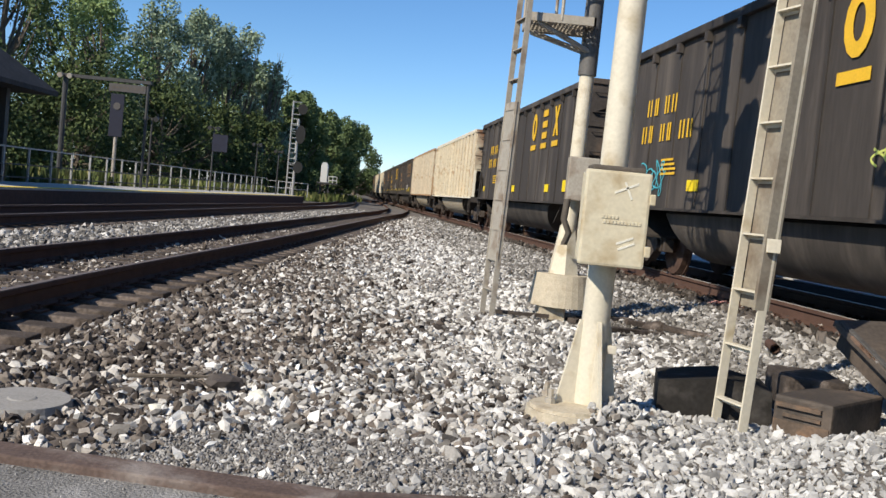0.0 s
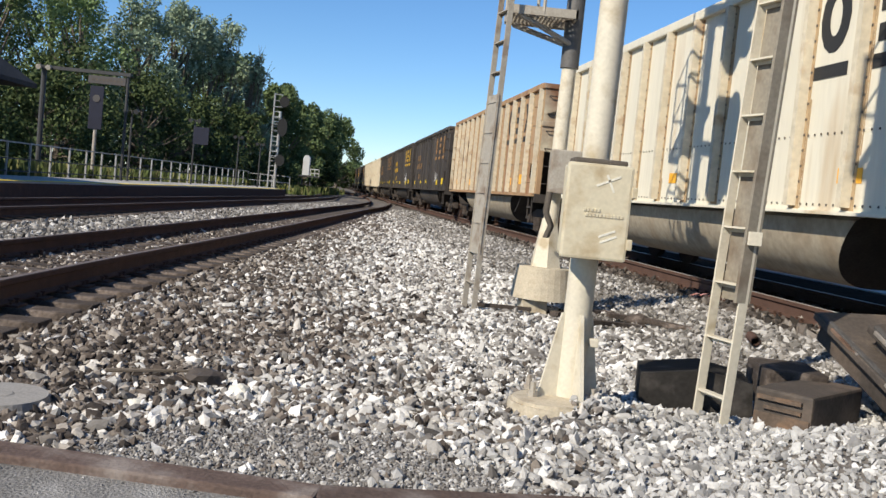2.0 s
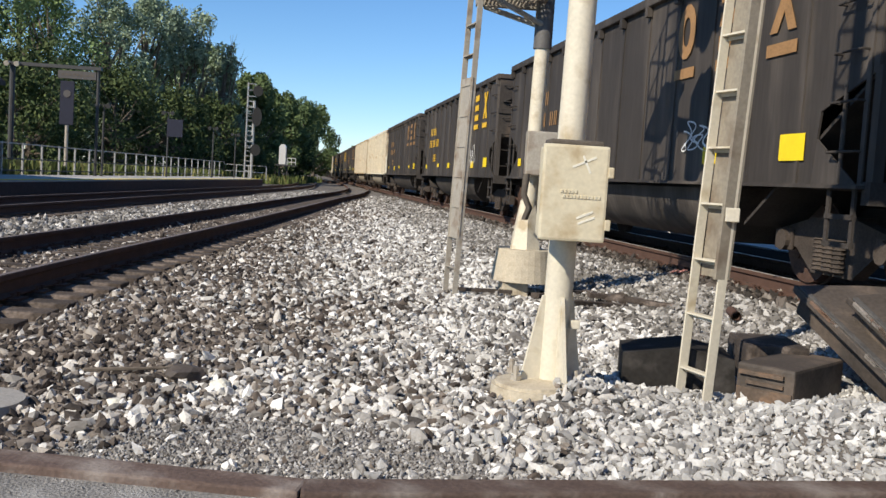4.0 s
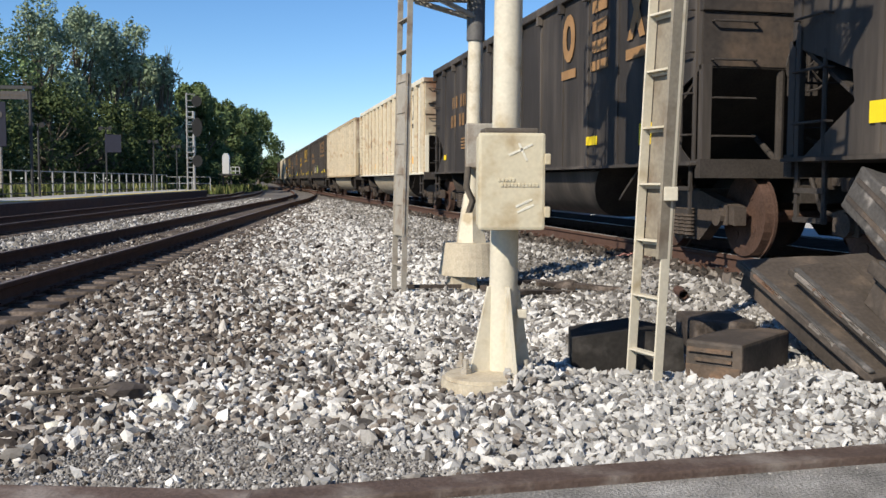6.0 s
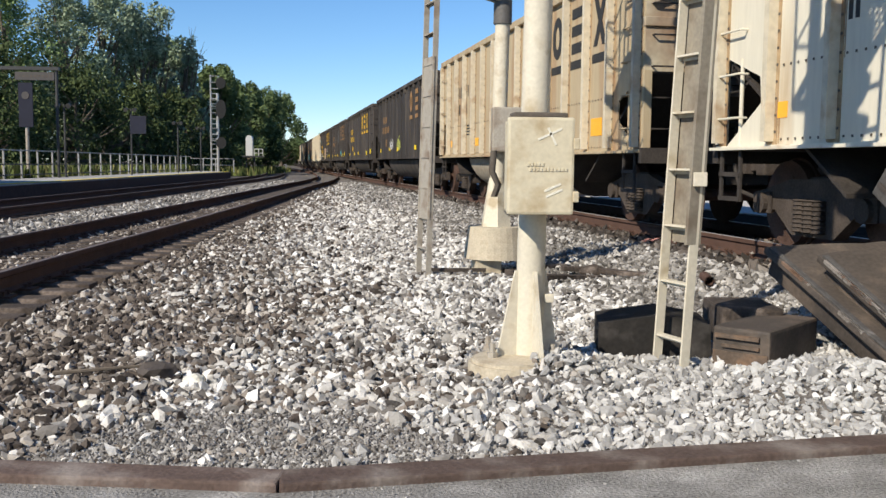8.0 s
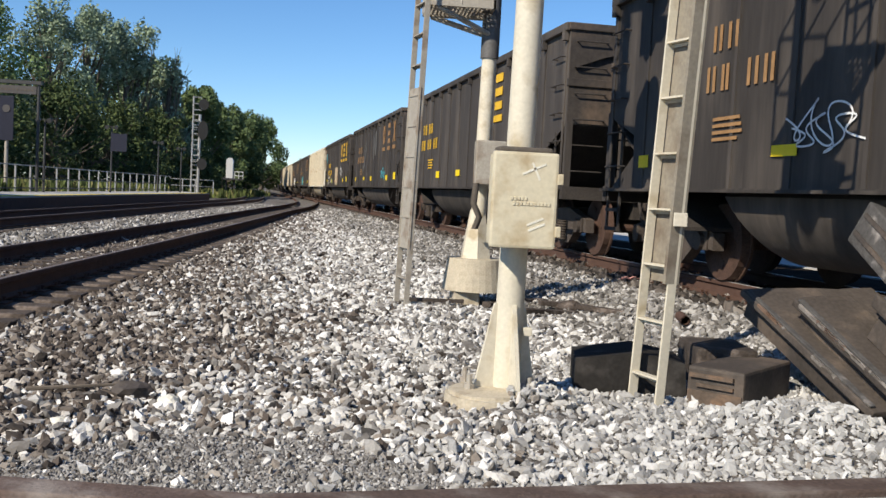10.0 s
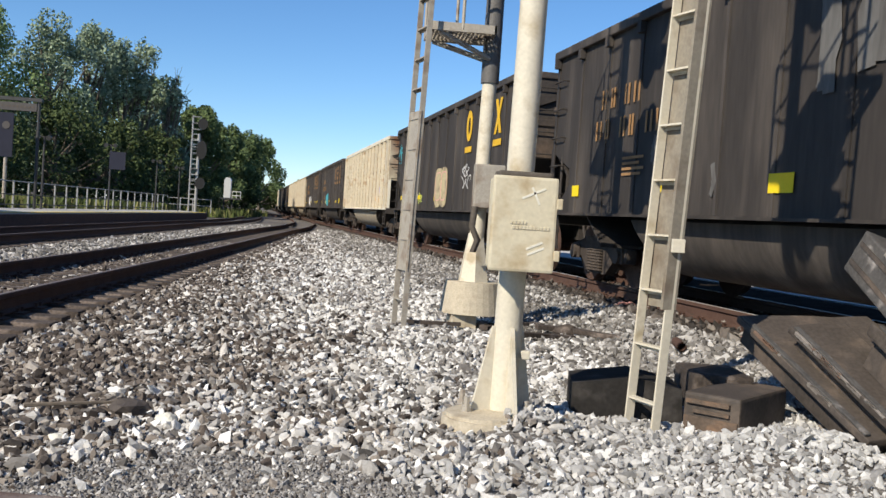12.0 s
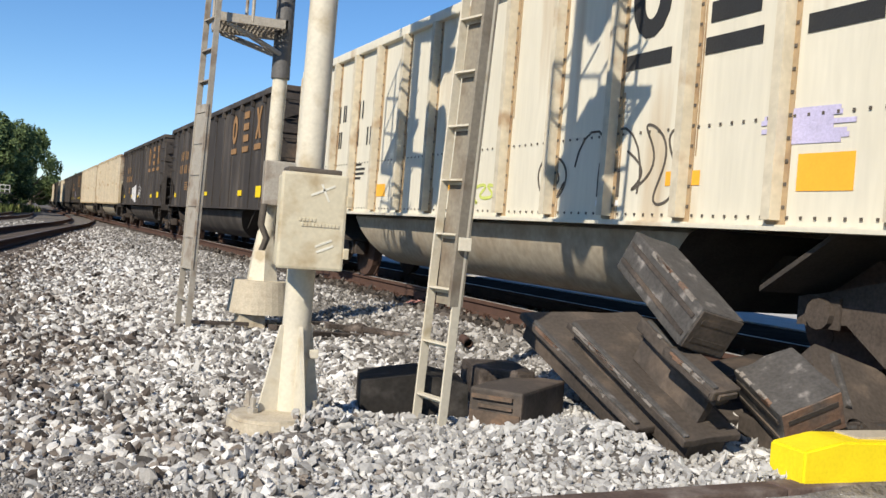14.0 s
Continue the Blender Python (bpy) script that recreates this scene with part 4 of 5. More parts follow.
for k, (ang, reach) in enumerate(((194, 0.205), (277, 0.265), (20, 0.185), (100, 0.20))):
    bm = prism(B(), [(0.06, 0.085), (reach, 0.085), (reach - 0.01, 0.13), (0.098, 0.58), (0.06, 0.58)], "y", -0.011, 0.011)
    g = part("gusset", bm, M["silver"], sig)
    g.matrix_basis = pose(PX - 0.01, PY, 0, 0, 0, ang)
bm = B()
box(bm, PX + 0.06, PX + 0.115, PY - 0.09, PY - 0.05, 0.40, 0.45, bevel=0.006)
part("lug", bm, M["silver"], sig)
# the junction box
bm = B()
box(bm, 0.775, 1.125, 5.235, 5.41, 0.93, 1.44, bevel=0.018)
body = part("junction_box", bm, M["box_paint"], sig, "cream metal junction box with embossed plate")
body.location.x = -0.023
bm = B()
box(bm, 0.765, 1.135, 5.205, 5.245, 0.92, 1.452, bevel=0.016)
lid = part("lid", bm, M["box_paint"], body)
bm = B()
box(bm, 0.80, 1.10, 5.23, 5.42, 1.448, 1.48, bevel=0.012)
part("top_cap", bm, M["grime"], body, "dark strip on top of the box")
for z in (1.02, 1.31):
    bm = B()
    box(bm, 1.13, 1.162, 5.2, 5.25, z - 0.03, z + 0.03, bevel=0.006)
    part("hinge", bm, M["box_paint"], body)
for x0, n, z0 in ((0.872, 5, 1.186), (0.885, 11, 1.158)):
    for i in range(n):
        bm = B()
        box(bm, x0 + 0.0195 * i, x0 + 0.0195 * i + 0.0145, 5.2, 5.2065, z0, z0 + 0.019, bevel=0.002)
        part("embossed_bar", bm, M["box_paint"], body)
for a, b in (((0.93, 1.33), (1.06, 1.39)), ((0.985, 1.395), (1.03, 1.30)), ((0.97, 1.05), (1.06, 1.09)), ((0.98, 1.02), (1.07, 1.06))):
    bm = B()
    d = Vector((b[0] - a[0], 0, b[1] - a[1]))
    m = Matrix.Translation(((a[0] + b[0]) / 2, 5.2035, (a[1] + b[1]) / 2)) @ Euler((0, -math.atan2(d.z, d.x), 0)).to_matrix().to_4x4()
    box(bm, -d.length / 2, d.length / 2, -0.0015, 0.0015, -0.006, 0.006, m)
    part("scratch", bm, M["chalk"], body, "pale scrape on the lid")
bm = B()
box(bm, PX - 0.11, PX + 0.11, 5.41, 5.45, 1.0, 1.06)
box(bm, PX - 0.11, PX + 0.11, 5.41, 5.45, 1.3, 1.36)
part("bracket", bm, M["silver_grey"], sig)
rung_ladder(sig, (1.755, 5.70), (1.838, 5.44), 0.0, 7.0, 0.17, 0.335, 0.062, M["silver"], tilt=0.31)
bm = B()
box(bm, 1.845, 1.925, 5.395, 5.412, 1.08, 1.16, pose(0, 0, 0, 0, 0, 0), bevel=0.004)
part("ladder_clamp", bm, M["silver"], sig)
gm = pose(1.755, 5.70, 0, 0, 0, math.degrees(math.atan2(-0.26, 0.085)))
bm = B()
box(bm, 0.01, 0.262, 0.036, 0.042, 0.74, 3.4, gm)
box(bm, 0.255, 0.28, -0.055, 0.042, 0.74, 3.4, gm)
for v in bm.verts:
    v.co.x += 0.31 * v.co.z / 7.0
part("ladder_guard", bm, M["ladder_plate"], sig, "stained plate closing the ladder's back, shade put into its colour")
bm = B()
box(bm, PX, 1.80, 5.58, 5.60, 3.1, 3.16)
part("ladder_tie", bm, M["silver"], sig)
service_platform(sig, PX + 0.12, 1.95, PY - 0.4, PY + 0.42, 4.55, M["silver_grey"])
signal_head(sig, PX + 0.33, PY - 0.18, 4.55, wide=0.42)
signal_head(sig, PX + 0.33, PY - 0.18, 6.4)

sig2 = thing("signal_mast", pose(0, 0, 0), "grey steel signal mast with grated platform and ladder, farther along", "railway signal", "tall signals beside the train")
QX, QY = 1.36, 10.4
bm = tube(B(), (QX - 0.02, QY, 0.3), (QX + 0.02, QY, 2.72), 0.083, 0.08, seg=24)
pole2 = part("pole", bm, M["silver"], sig2)
for f in pole2.data.polygons:
    f.use_smooth = len(f.vertices) == 4
bm = tube(B(), (QX + 0.02, QY, 2.70), (QX + 0.04, QY, 7.4), 0.10, 0.09, seg=24)
sleeve = part("upper_pole", bm, M["sleeve"], sig2, "dark grey upper pole")
for f in sleeve.data.polygons:
    f.use_smooth = len(f.vertices) == 4
bm = tube(B(), (QX - 0.02, QY, 0.45), (QX - 0.02, QY, 1.05), 0.19, 0.088, seg=6)
part("skirt", bm, M["silver"], sig2)
bm = tube(B(), (QX - 0.01, QY, 0.17), (QX - 0.01, QY, 0.52), 0.36, 0.31, seg=30)
part("drum_cover", bm, M["concrete"], sig2, "buff conical drum round the mast foot")
bm = B()
box(bm, QX - 0.26, QX + 0.02, QY - 0.24, QY + 0.25, -0.1, 0.19, bevel=0.02)
part("footing", bm, M["concrete"], sig2)
bm = B()
box(bm, 1.255, 1.58, 10.12, 10.30, 1.33, 1.80, bevel=0.015)
part("junction_box", bm, M["silver_grey"], sig2, "grey metal junction box")
bm = B()
pts = [Vector(p) for p in ((1.27, 10.1, 1.34), (1.25, 10.08, 1.12), (1.32, 10.1, 0.98), (1.28, 10.12, 0.85))]
rings = [[bm.verts.new(p + Vector((0.036 * math.cos(q * math.pi / 4), 0.036 * math.sin(q * math.pi / 4), 0))) for q in range(8)] for p in pts]
for r0, r1 in zip(rings, rings[1:]):
    for q in range(8):
        bm.faces.new((r0[q], r0[(q + 1) % 8], r1[(q + 1) % 8], r1[q]))
part("conduit", bm, M["grime"], sig2, smooth=True)
service_platform(sig2, 0.66, 1.36, 10.05, 10.75, 3.20, M["silver_grey"])
for yy in (10.07, 10.73):
    bm = tube(B(), (0.75, yy, 3.17), (QX, 10.4 + (yy - 10.4) * 0.2, 2.95), 0.03, seg=8)
    part("platform_brace", bm, M["silver_grey"], sig2)
rung_ladder(sig2, (0.49, 10.25), (0.575, 9.92), 0.0, 7.0, 0.30, 0.32, 0.06, M["silver_grey"], tilt=0.16)
bm = B()
box(bm, -0.003, 0.003, -0.19, 0.19, 0.62, 2.3, pose(0.52, 10.085, 0, 0, 0, 14.4))
for v in bm.verts:
    v.co.x += 0.16 * v.co.z / 7.0
part("ladder_guard", bm, M["silver_grey"], sig2, "grey plate closing the lower ladder")
bm = B()
box(bm, 0.56, 1.2, 10.06, 10.10, 0.05, 0.09)
part("foot_strut", bm, M["truck"], sig2)
service_platform(sig2, 0.62, 1.34, 10.1, 10.8, 4.72, M["silver_grey"])
for zz in (4.2, 5.85):
    signal_head(sig2, QX + 0.03, QY - 0.95, zz, wide=0.34, high=0.66)
    bm = B()
    box(bm, QX - 0.02, QX + 0.08, QY - 0.68, QY, zz - 0.05, zz + 0.05)
    part("head_arm", bm, M["sleeve"], sig2)


# ---- heap of old crossing panels ----
def slab(name, top, bottom, width, thick, mat, label, roll=0.0, ribs=0, end=None, category="crossing panel"):
    """A thick worn board from top to bottom; roll turns it about its length."""
    a, b = Vector(top), Vector(bottom)
    d = (b - a).normalized()
    side = d.cross(Vector((0, 0, 1))).normalized()
    up = side.cross(d).normalized()
    m = Matrix((side, d, up)).transposed().to_4x4()
    m.translation = a
    m = m @ Euler((0, radians(roll), 0)).to_matrix().to_4x4()
    L = (b - a).length
    ob = thing(name, m, label, category, "heap of crossing panels")
    bm = B()
    box(bm, -width / 2, width / 2, 0, L, -thick / 2, thick / 2, bevel=min(0.018, thick * 0.2))
    for v in bm.verts:
        v.co += Vector((0.008, 0.008, 0.006)) * noise.noise(v.co * 7 + a)
    part("board", bm, mat, ob)
    for i in range(ribs):
        bm = B()
        z = -thick / 2 + thick * (i + 0.6) / (ribs + 0.2)
        for s in (-1, 1):
            box(bm, s * width / 2 - 0.012, s * width / 2 + 0.012, 0.03, L - 0.03, z - 0.012, z + 0.012)
        part("edge_rib", bm, mat, ob)
    bm = B()
    for q in range(9):
        y0 = L * (q + 0.1 + 0.3 * abs(noise.noise(Vector((q, a.x, a.y))))) / 9
        if noise.noise(Vector((q * 1.7, a.x * 3, 0))) > -0.2:
            box(bm, -width / 2 - 0.003, -width / 2 + 0.02, y0, y0 + L / 11, thick / 2 - 0.016, thick / 2 + 0.003)
    if bm.faces:
        tagged(part("worn_edge", bm, M["scrap_worn"], ob, "pale scuffed edge"), kind="stuff")
    else:
        bm.free()
    if ribs == 1:
        for o in (-0.5,):
            bm = B()
            box(bm, width * o, width * o + 0.035, 0.02, L - 0.02, thick / 2 - 0.004, thick / 2 + 0.022, bevel=0.006)
            part("raised_lip", bm, mat, ob)
    if end is not None:
        bm = B()
        box(bm, -width / 2 + 0.01, width / 2 - 0.01, L - 0.004, L + 0.008, -thick / 2 + 0.01, thick / 2 - 0.01, bevel=0.004)
        part("end_face", bm, end, ob)
    return ob


def board(name, far_left, far_right, near_left, width, thick, mat, label, core=0.0, end=None, category="crossing panel", scuffs=6, grooves=0):
    """A worn board whose upper face has these three corners; core: depth of the narrower dark body under an overhanging
    plate, which also stands in for the shadow there.
    """
    a = Vector(far_left)
    d = Vector(near_left) - a
    L = d.length
    d.normalize()
    s = Vector(far_right) - a
    s = (s - d * s.dot(d)).normalized()
    m = Matrix((s, d, s.cross(d))).transposed().to_4x4()
    flip = -1 if s.cross(d).z < 0 else 1
    m.translation = a
    ob = thing(name, m, label, category, "heap of crossing panels")
    rnd = random.Random(name + label)

    def slot(bm, x0, x1, y0, y1, z0, z1, bevel=0.0):
        z0, z1 = sorted((flip * z0, flip * z1))
        box(bm, x0, x1, y0, y1, z0, z1, bevel=bevel)

    bm = B()
    slot(bm, 0, width, 0, L, -thick, 0, bevel=min(0.016, thick * 0.2))
    bmesh.ops.subdivide_edges(bm, edges=[e for e in bm.edges if e.calc_length() > 0.3], cuts=6, use_grid_fill=True)
    for v in bm.verts:
        v.co += Vector((0.012, 0.012, 0.008)) * noise.noise(v.co * 8 + a)
    part("board", bm, mat, ob)
    if core:
        bm = B()
        slot(bm, 0.07, width - 0.07, 0.03, L - 0.03, -thick - core, -thick + 0.004)
        part("board_core", bm, M["scrap"], ob)
        bm = B()
        slot(bm, 0.012, 0.05, 0.04, L - 0.03, -0.002, 0.016, bevel=0.006)
        part("raised_lip", bm, M["scrap_worn"], ob, "pale scuffed lip")
    for i in range(grooves):
        z = -thick * (i + 0.6) / (grooves + 0.2)
        bm = B()
        slot(bm, -0.010, 0.01, 0.03, L - 0.03, z - 0.014, z + 0.014)
        slot(bm, 0.04, width - 0.04, L - 0.01, L + 0.012, z - 0.016, z + 0.016)
        part("edge_rib", bm, M["scrap"], ob)
    for i in range(scuffs):
        y0 = rnd.uniform(0.02, 0.8) * L
        bm = B()
        slot(bm, -0.003, rnd.uniform(0.008, 0.03), y0, y0 + rnd.uniform(0.05, 0.2) * L, -rnd.uniform(0.008, 0.03), 0.0035, bevel=0.003)
        part("scuff", bm, M["scuffed"] if i % 3 else M["scrap_rust"], ob, "pale scuffed edge")
    if end is not None:
        bm = B()
        slot(bm, 0.01, width - 0.01, L - 0.004, L + 0.008, -thick + 0.01, -0.01, bevel=0.004)
        part("end_face", bm, end, ob)
    return ob


board("crossing_panel", (2.675, 6.35, 0.658), (3.830, 6.60, 0.690), (2.950, 5.08, 0.100), 1.10, 0.05, M["scrap"], "dark flat rubber crossing panel leaning on the heap", 0.15)
board("crossing_panel", (2.861, 5.95, 0.640), (3.531, 6.05, 0.705), (3.087, 4.75, 0.088), 0.42, 0.05, M["scrap"], "long dark crossing panel leaning on the heap, worn edge", 0.16, scuffs=9)
board("crossing_panel", (3.117, 5.40, 0.736), (3.250, 5.42, 0.72), (3.236, 4.75, 0.389), 0.19, 0.09, M["scrap"], "narrow dark panel wedged in the heap", 0.2, scuffs=5)
board("crossing_panel", (3.063, 5.02, 0.600), (3.300, 5.05, 0.610), (3.172, 4.62, 0.395), 0.22, 0.07, M["scrap"], "short dark panel under the scuffed block", 0.05, scuffs=5, grooves=1)
board("timber_block", (3.143, 5.60, 1.286), (3.470, 5.65, 1.220), (3.175, 4.81, 0.853), 0.34, 0.28, M["scrap_worn"], "thick grey scuffed rubber block on top of the heap", end=M["scrap"], category="block", scuffs=9, grooves=2)
board("timber_block", (3.620, 5.10, 0.470), (3.968, 5.05, 0.645), (3.600, 4.60, 0.280), 0.40, 0.28, M["scrap_worn"], "scuffed grey block with a rusty end", end=M["scrap_rust"], category="block", scuffs=8, grooves=2)
def notched_plate():
    """A thick plate with two round bites in its near edge and a raised bar."""
    a, d, w = Vector((4.153, 5.10, 0.669)), Vector((-0.17, -0.45, -0.42)), Vector((0.574, 0.10, -0.02))
    L = d.length
    d.normalize()
    w = (w - d * w.dot(d)).normalized()
    m = Matrix((w, d, w.cross(d))).transposed().to_4x4()
    m.translation = a
    ob = thing("crossing_panel", m, "dark grey notched panel at the back of the heap", "crossing panel", "heap of crossing panels")
    up = 1 if w.cross(d).z > 0 else -1
    outline = [(0.0, 0.06), (0.06, 0.0), (0.55, 0.0), (0.82, 0.12), (0.82, L)]
    for cx, r in ((0.62, 0.07), (0.24, 0.10)):
        outline += [(cx + r * math.cos(math.pi * q / 8), L - r * math.sin(math.pi * q / 8)) for q in range(9)]
    outline += [(0.0, L - 0.04)]
    part("board", prism(B(), outline, "z", *sorted((0.0, -up * 0.12))), M["scrap"], ob)
    bm = B()
    box(bm, 0.16, 0.20, 0.05, L * 0.75, *sorted((-up * 0.004, up * 0.03)), bevel=0.008)
    part("raised_lip", bm, M["scrap_worn"], ob, "worn raised bar")


notched_plate()
slab("crossing_panel", (4.6, 5.9, 0.30), (3.45, 5.6, 0.16), 0.5, 0.3, M["scrap"], "dark panel lying under the heap", 0, 1)
slab("crossing_panel", (4.9, 4.95, 0.14), (3.75, 4.95, 0.08), 0.5, 0.2, M["scrap"], "dark panel half buried in stones", 0, 1)
blk = thing("rubber_block", pose(1.80, 6.03, 0.0, 0, 0, -10), "dark rubber block half sunk in the stones, mast shadow in its colour", "block", "heap of crossing panels")
bm = prism(B(), [(-0.34, -0.02), (0.36, -0.02), (0.34, 0.22), (0.05, 0.275), (-0.34, 0.21)], "y", -0.25, 0.25)
part("block_body", bm, M["rubber_shaded"], blk)
blk2 = thing("tie_end_block", pose(2.39, 5.695, -0.02, 0, 0, -45), "dark brown block with a slotted end in the stones", "block", "heap of crossing panels")
bm = B()
box(bm, -0.18, 0.18, -0.27, 0.50, -0.03, 0.255, bevel=0.02)
part("block_body", bm, M["scrap"], blk2)
bm = B()
box(bm, -0.155, 0.12, -0.295, -0.268, 0.19, 0.215)
box(bm, -0.11, 0.12, -0.290, -0.268, 0.135, 0.155)
box(bm, -0.17, 0.17, -0.279, -0.268, 0.0, 0.11)
part("end_slot", bm, M["slot_rust"], blk2, "slotted weathered end")
blk3 = thing("tie_end_block", pose(2.50, 6.25, 0.0, 0, 0, -6), "dark weathered block behind the slotted one", "block", "heap of crossing panels")
bm = B()
box(bm, -0.2, 0.2, -0.25, 0.3, -0.03, 0.28, bevel=0.025)
part("block_body", bm, M["tie"], blk3)
kerb = thing("yellow_kerb_block", pose(3.35, 4.06, 0.0, 0, 0, 3), "bright yellow painted concrete kerb block by the road", "kerb block")
bm = prism(B(), [(0, -0.03), (1.5, -0.03), (1.5, 0.22), (0.25, 0.25), (0.0, 0.20)], "y", 0.0, 0.27)
bmesh.ops.bevel(bm, geom=bm.edges[:], offset=0.012, segments=2, affect="EDGES")
part("kerb_body", bm, M["safety_yellow"], kerb)
bm = B()
box(bm, 0.42, 1.46, 0.08, 0.25, 0.228, 0.256)
part("worn_top", bm, M["concrete"], kerb)

# small things on the stones
pipe = thing("steel_pipe", pose(3.05, 8.42, 0.16), "short dark steel pipe end lying in the ballast", "pipe")
bm = tube(B(), (0, 0, 0), (0.05, 0.3, 0.01), 0.045, seg=14, caps=False)
tube(bm, (0, 0, 0), (0.05, 0.3, 0.01), 0.036, seg=14, caps=False)
part("pipe_wall", bm, M["rail"], pipe)
disc = thing("concrete_lid", pose(-1.95, 4.46, 0.03, 1.5, 0, 0), "round grey concrete lid flush with the stones", "lid")
bm = tube(B(), (0, 0, -0.03), (0, 0, 0.025), 0.235, 0.22, seg=36)
tube(bm, (0, 0, 0.025), (0, 0, 0.03), 0.07, 0.06, seg=16)
part("lid_disc", bm, M["lid_grey"], disc)


def rock(name, x, y, z, size, mat, label, seed, squash=0.6):
    ob = thing(name, pose(x, y, z, 0, 0, seed * 40), label, "stone")
    bm = B()
    bmesh.ops.create_icosphere(bm, subdivisions=2, radius=size)
    for v in bm.verts:
        v.co *= 1 + 0.35 * noise.noise(v.co / size * 1.3 + Vector((seed, 0, 0)))
        v.co.z *= squash
    part("rock_body", bm, mat, ob)


rock("white_rock", -0.93, 5.08, 0.035, 0.058, M["chalk"], "pale angular rock among the ballast", 1)
rock("white_rock", -1.35, 4.62, 0.03, 0.04, M["chalk"], "pale rock among the dark stones", 2)
rock("dark_rag", -1.17, 5.30, 0.04, 0.11, M["scrap"], "dark crumpled rag lying on the stones", 3, 0.5)
rock("dark_lump", 2.35, 10.0, 0.06, 0.14, M["tie"], "dark lump of wood by the mast foot", 4, 0.6)
stick = thing("dark_stick", pose(-1.45, 5.25, 0.05, 0, 0, 8), "thin dark stick lying on the stones", "stick")
part("stick_body", tube(B(), (-0.25, 0, 0), (0.22, 0.05, 0.015), 0.013, 0.008, seg=6), M["bark"], stick)
for i, (x, y) in enumerate(((3.95, 9.2), (3.55, 12.4))):
    rb = thing("pink_ribbon", pose(x, y, 0.2, 0, 0, 30 * i), "faded pink marking ribbon on a tie end", "ribbon")
    bm = B()
    for q in range(7):
        box(bm, q * 0.05, q * 0.05 + 0.052, -0.02, 0.02, 0.012 * (q % 3), 0.012 * (q % 3) + 0.006)
    part("ribbon_strip", bm, M["pink_mark"], rb)

for i, (x, y, a, L) in enumerate(((2.05, 9.6, 30, 0.9), (2.35, 10.1, 12, 0.7), (1.95, 10.6, 42, 0.8), (2.6, 9.7, -20, 0.5), (1.55, 10.15, 60, 0.5))):
    pl = thing("broken_plank", pose(x, y, gz(x, y) + 0.05, 3, 4, a), "dark narrow uneven bar lying on the ballast", "plank", "planks by the farther signal")
    bm = B()
    box(bm, -L / 2, L / 2, -0.05, 0.05, -0.025, 0.025, bevel=0.006)
    for v in bm.verts:
        v.co += Vector((0.03, 0.01, 0.006)) * noise.noise(v.co * 8 + Vector((i, 0, 0)))
    part("plank_body", bm, M["tie"], pl)

# ---- station side ----
bm = B()
prism(bm, [(-13.35, 8), (-10.62, 8), (-10.62, 30), (-10.8, 50), (-10.55, 70), (-13.35, 74)], "z", -0.1, 0.48)
plat = part("platform", bm, M["platform"])
tagged(plat, "low concrete station platform with a worn edge", "platform", kind="structure")
bm = B()
for (x0, y0), (x1, y1) in (((-10.64, 8), (-10.64, 30)), ((-10.64, 30), (-10.82, 50)), ((-10.82, 50), (-10.57, 70))):
    prism(bm, [(x0 - 0.28, y0), (x0, y0), (x1, y1), (x1 - 0.28, y1)], "z", 0.484, 0.492)
strip = part("platform_edge_strip", bm, M["yellow_mark"])
tagged(strip, "yellow warning strip along the platform edge", "edge strip", kind="structure")

bm = B()
for (x0, y0), (x1, y1) in (((-10.6, 8), (-10.6, 30)), ((-10.6, 30), (-10.78, 50)), ((-10.78, 50), (-10.53, 70))):
    prism(bm, [(x0 - 0.016, y0), (x0, y0), (x1, y1), (x1 - 0.016, y1)], "z", -0.1, 0.43)
face = part("platform_face", bm, M["rail"])
tagged(face, "dark brown facing of the platform edge", "platform face", kind="structure")
fence = thing("platform_fence", pose(0, 0, 0), "pale metal post-and-rail fence along the platform", "fence")
fy = [20 + 1.75 * i for i in range(30)]
for y in fy:
    bm = B()
    box(bm, -13.53, -13.47, y - 0.03, y + 0.03, 0.46, 1.58)
    part("fence_post", bm, M["steel_pale"], fence)
for z in (0.62, 1.02, 1.55):
    bm = B()
    box(bm, -13.52, -13.48, fy[0], fy[-1], z - 0.022, z + 0.022)
    part("fence_rail", bm, M["steel_pale"] if z > 1.5 else M["dark_post"], fence)
for x in (-13.5, -12.6, -11.7, -10.4):
    bm = B()
    box(bm, x - 0.03, x + 0.03, fy[-1] - 0.03, fy[-1] + 0.03, 0.44, 1.45)
    part("fence_post", bm, M["steel_pale"], fence)
bm = B()
for z in (0.95, 1.42):
    box(bm, -13.5, -10.4, fy[-1] - 0.02, fy[-1] + 0.02, z - 0.02, z + 0.02)
part("fence_rail", bm, M["steel_pale"], fence)

shelter = thing("sign_gantry", pose(0, 40, 0.48), "dark posts with a beam carrying a grey station sign", "sign gantry")
for x in (-16.4, -12.92):
    bm = tube(B(), (x, 0, -0.2), (x, 0, 4.4), 0.11 if x < -14 else 0.06, seg=10)
    part("gantry_post", bm, M["dark_post"], shelter)
bm = B()
box(bm, -16.5, -12.8, -0.12, 0.12, 4.32, 4.46)
part("beam", bm, M["dark_post"], shelter)
bm = B()
box(bm, -14.55, -13.0, -0.05, 0.05, 3.92, 4.25, bevel=0.01)
sb = part("sign_board", bm, M["sign_grey"], shelter)
for i in range(9):
    bm = B()
    box(bm, -14.4 + i * 0.15, -14.3 + i * 0.15, -0.056, -0.05, 4.04, 4.13)
    part("sign_bar", bm, M["grime"], sb)
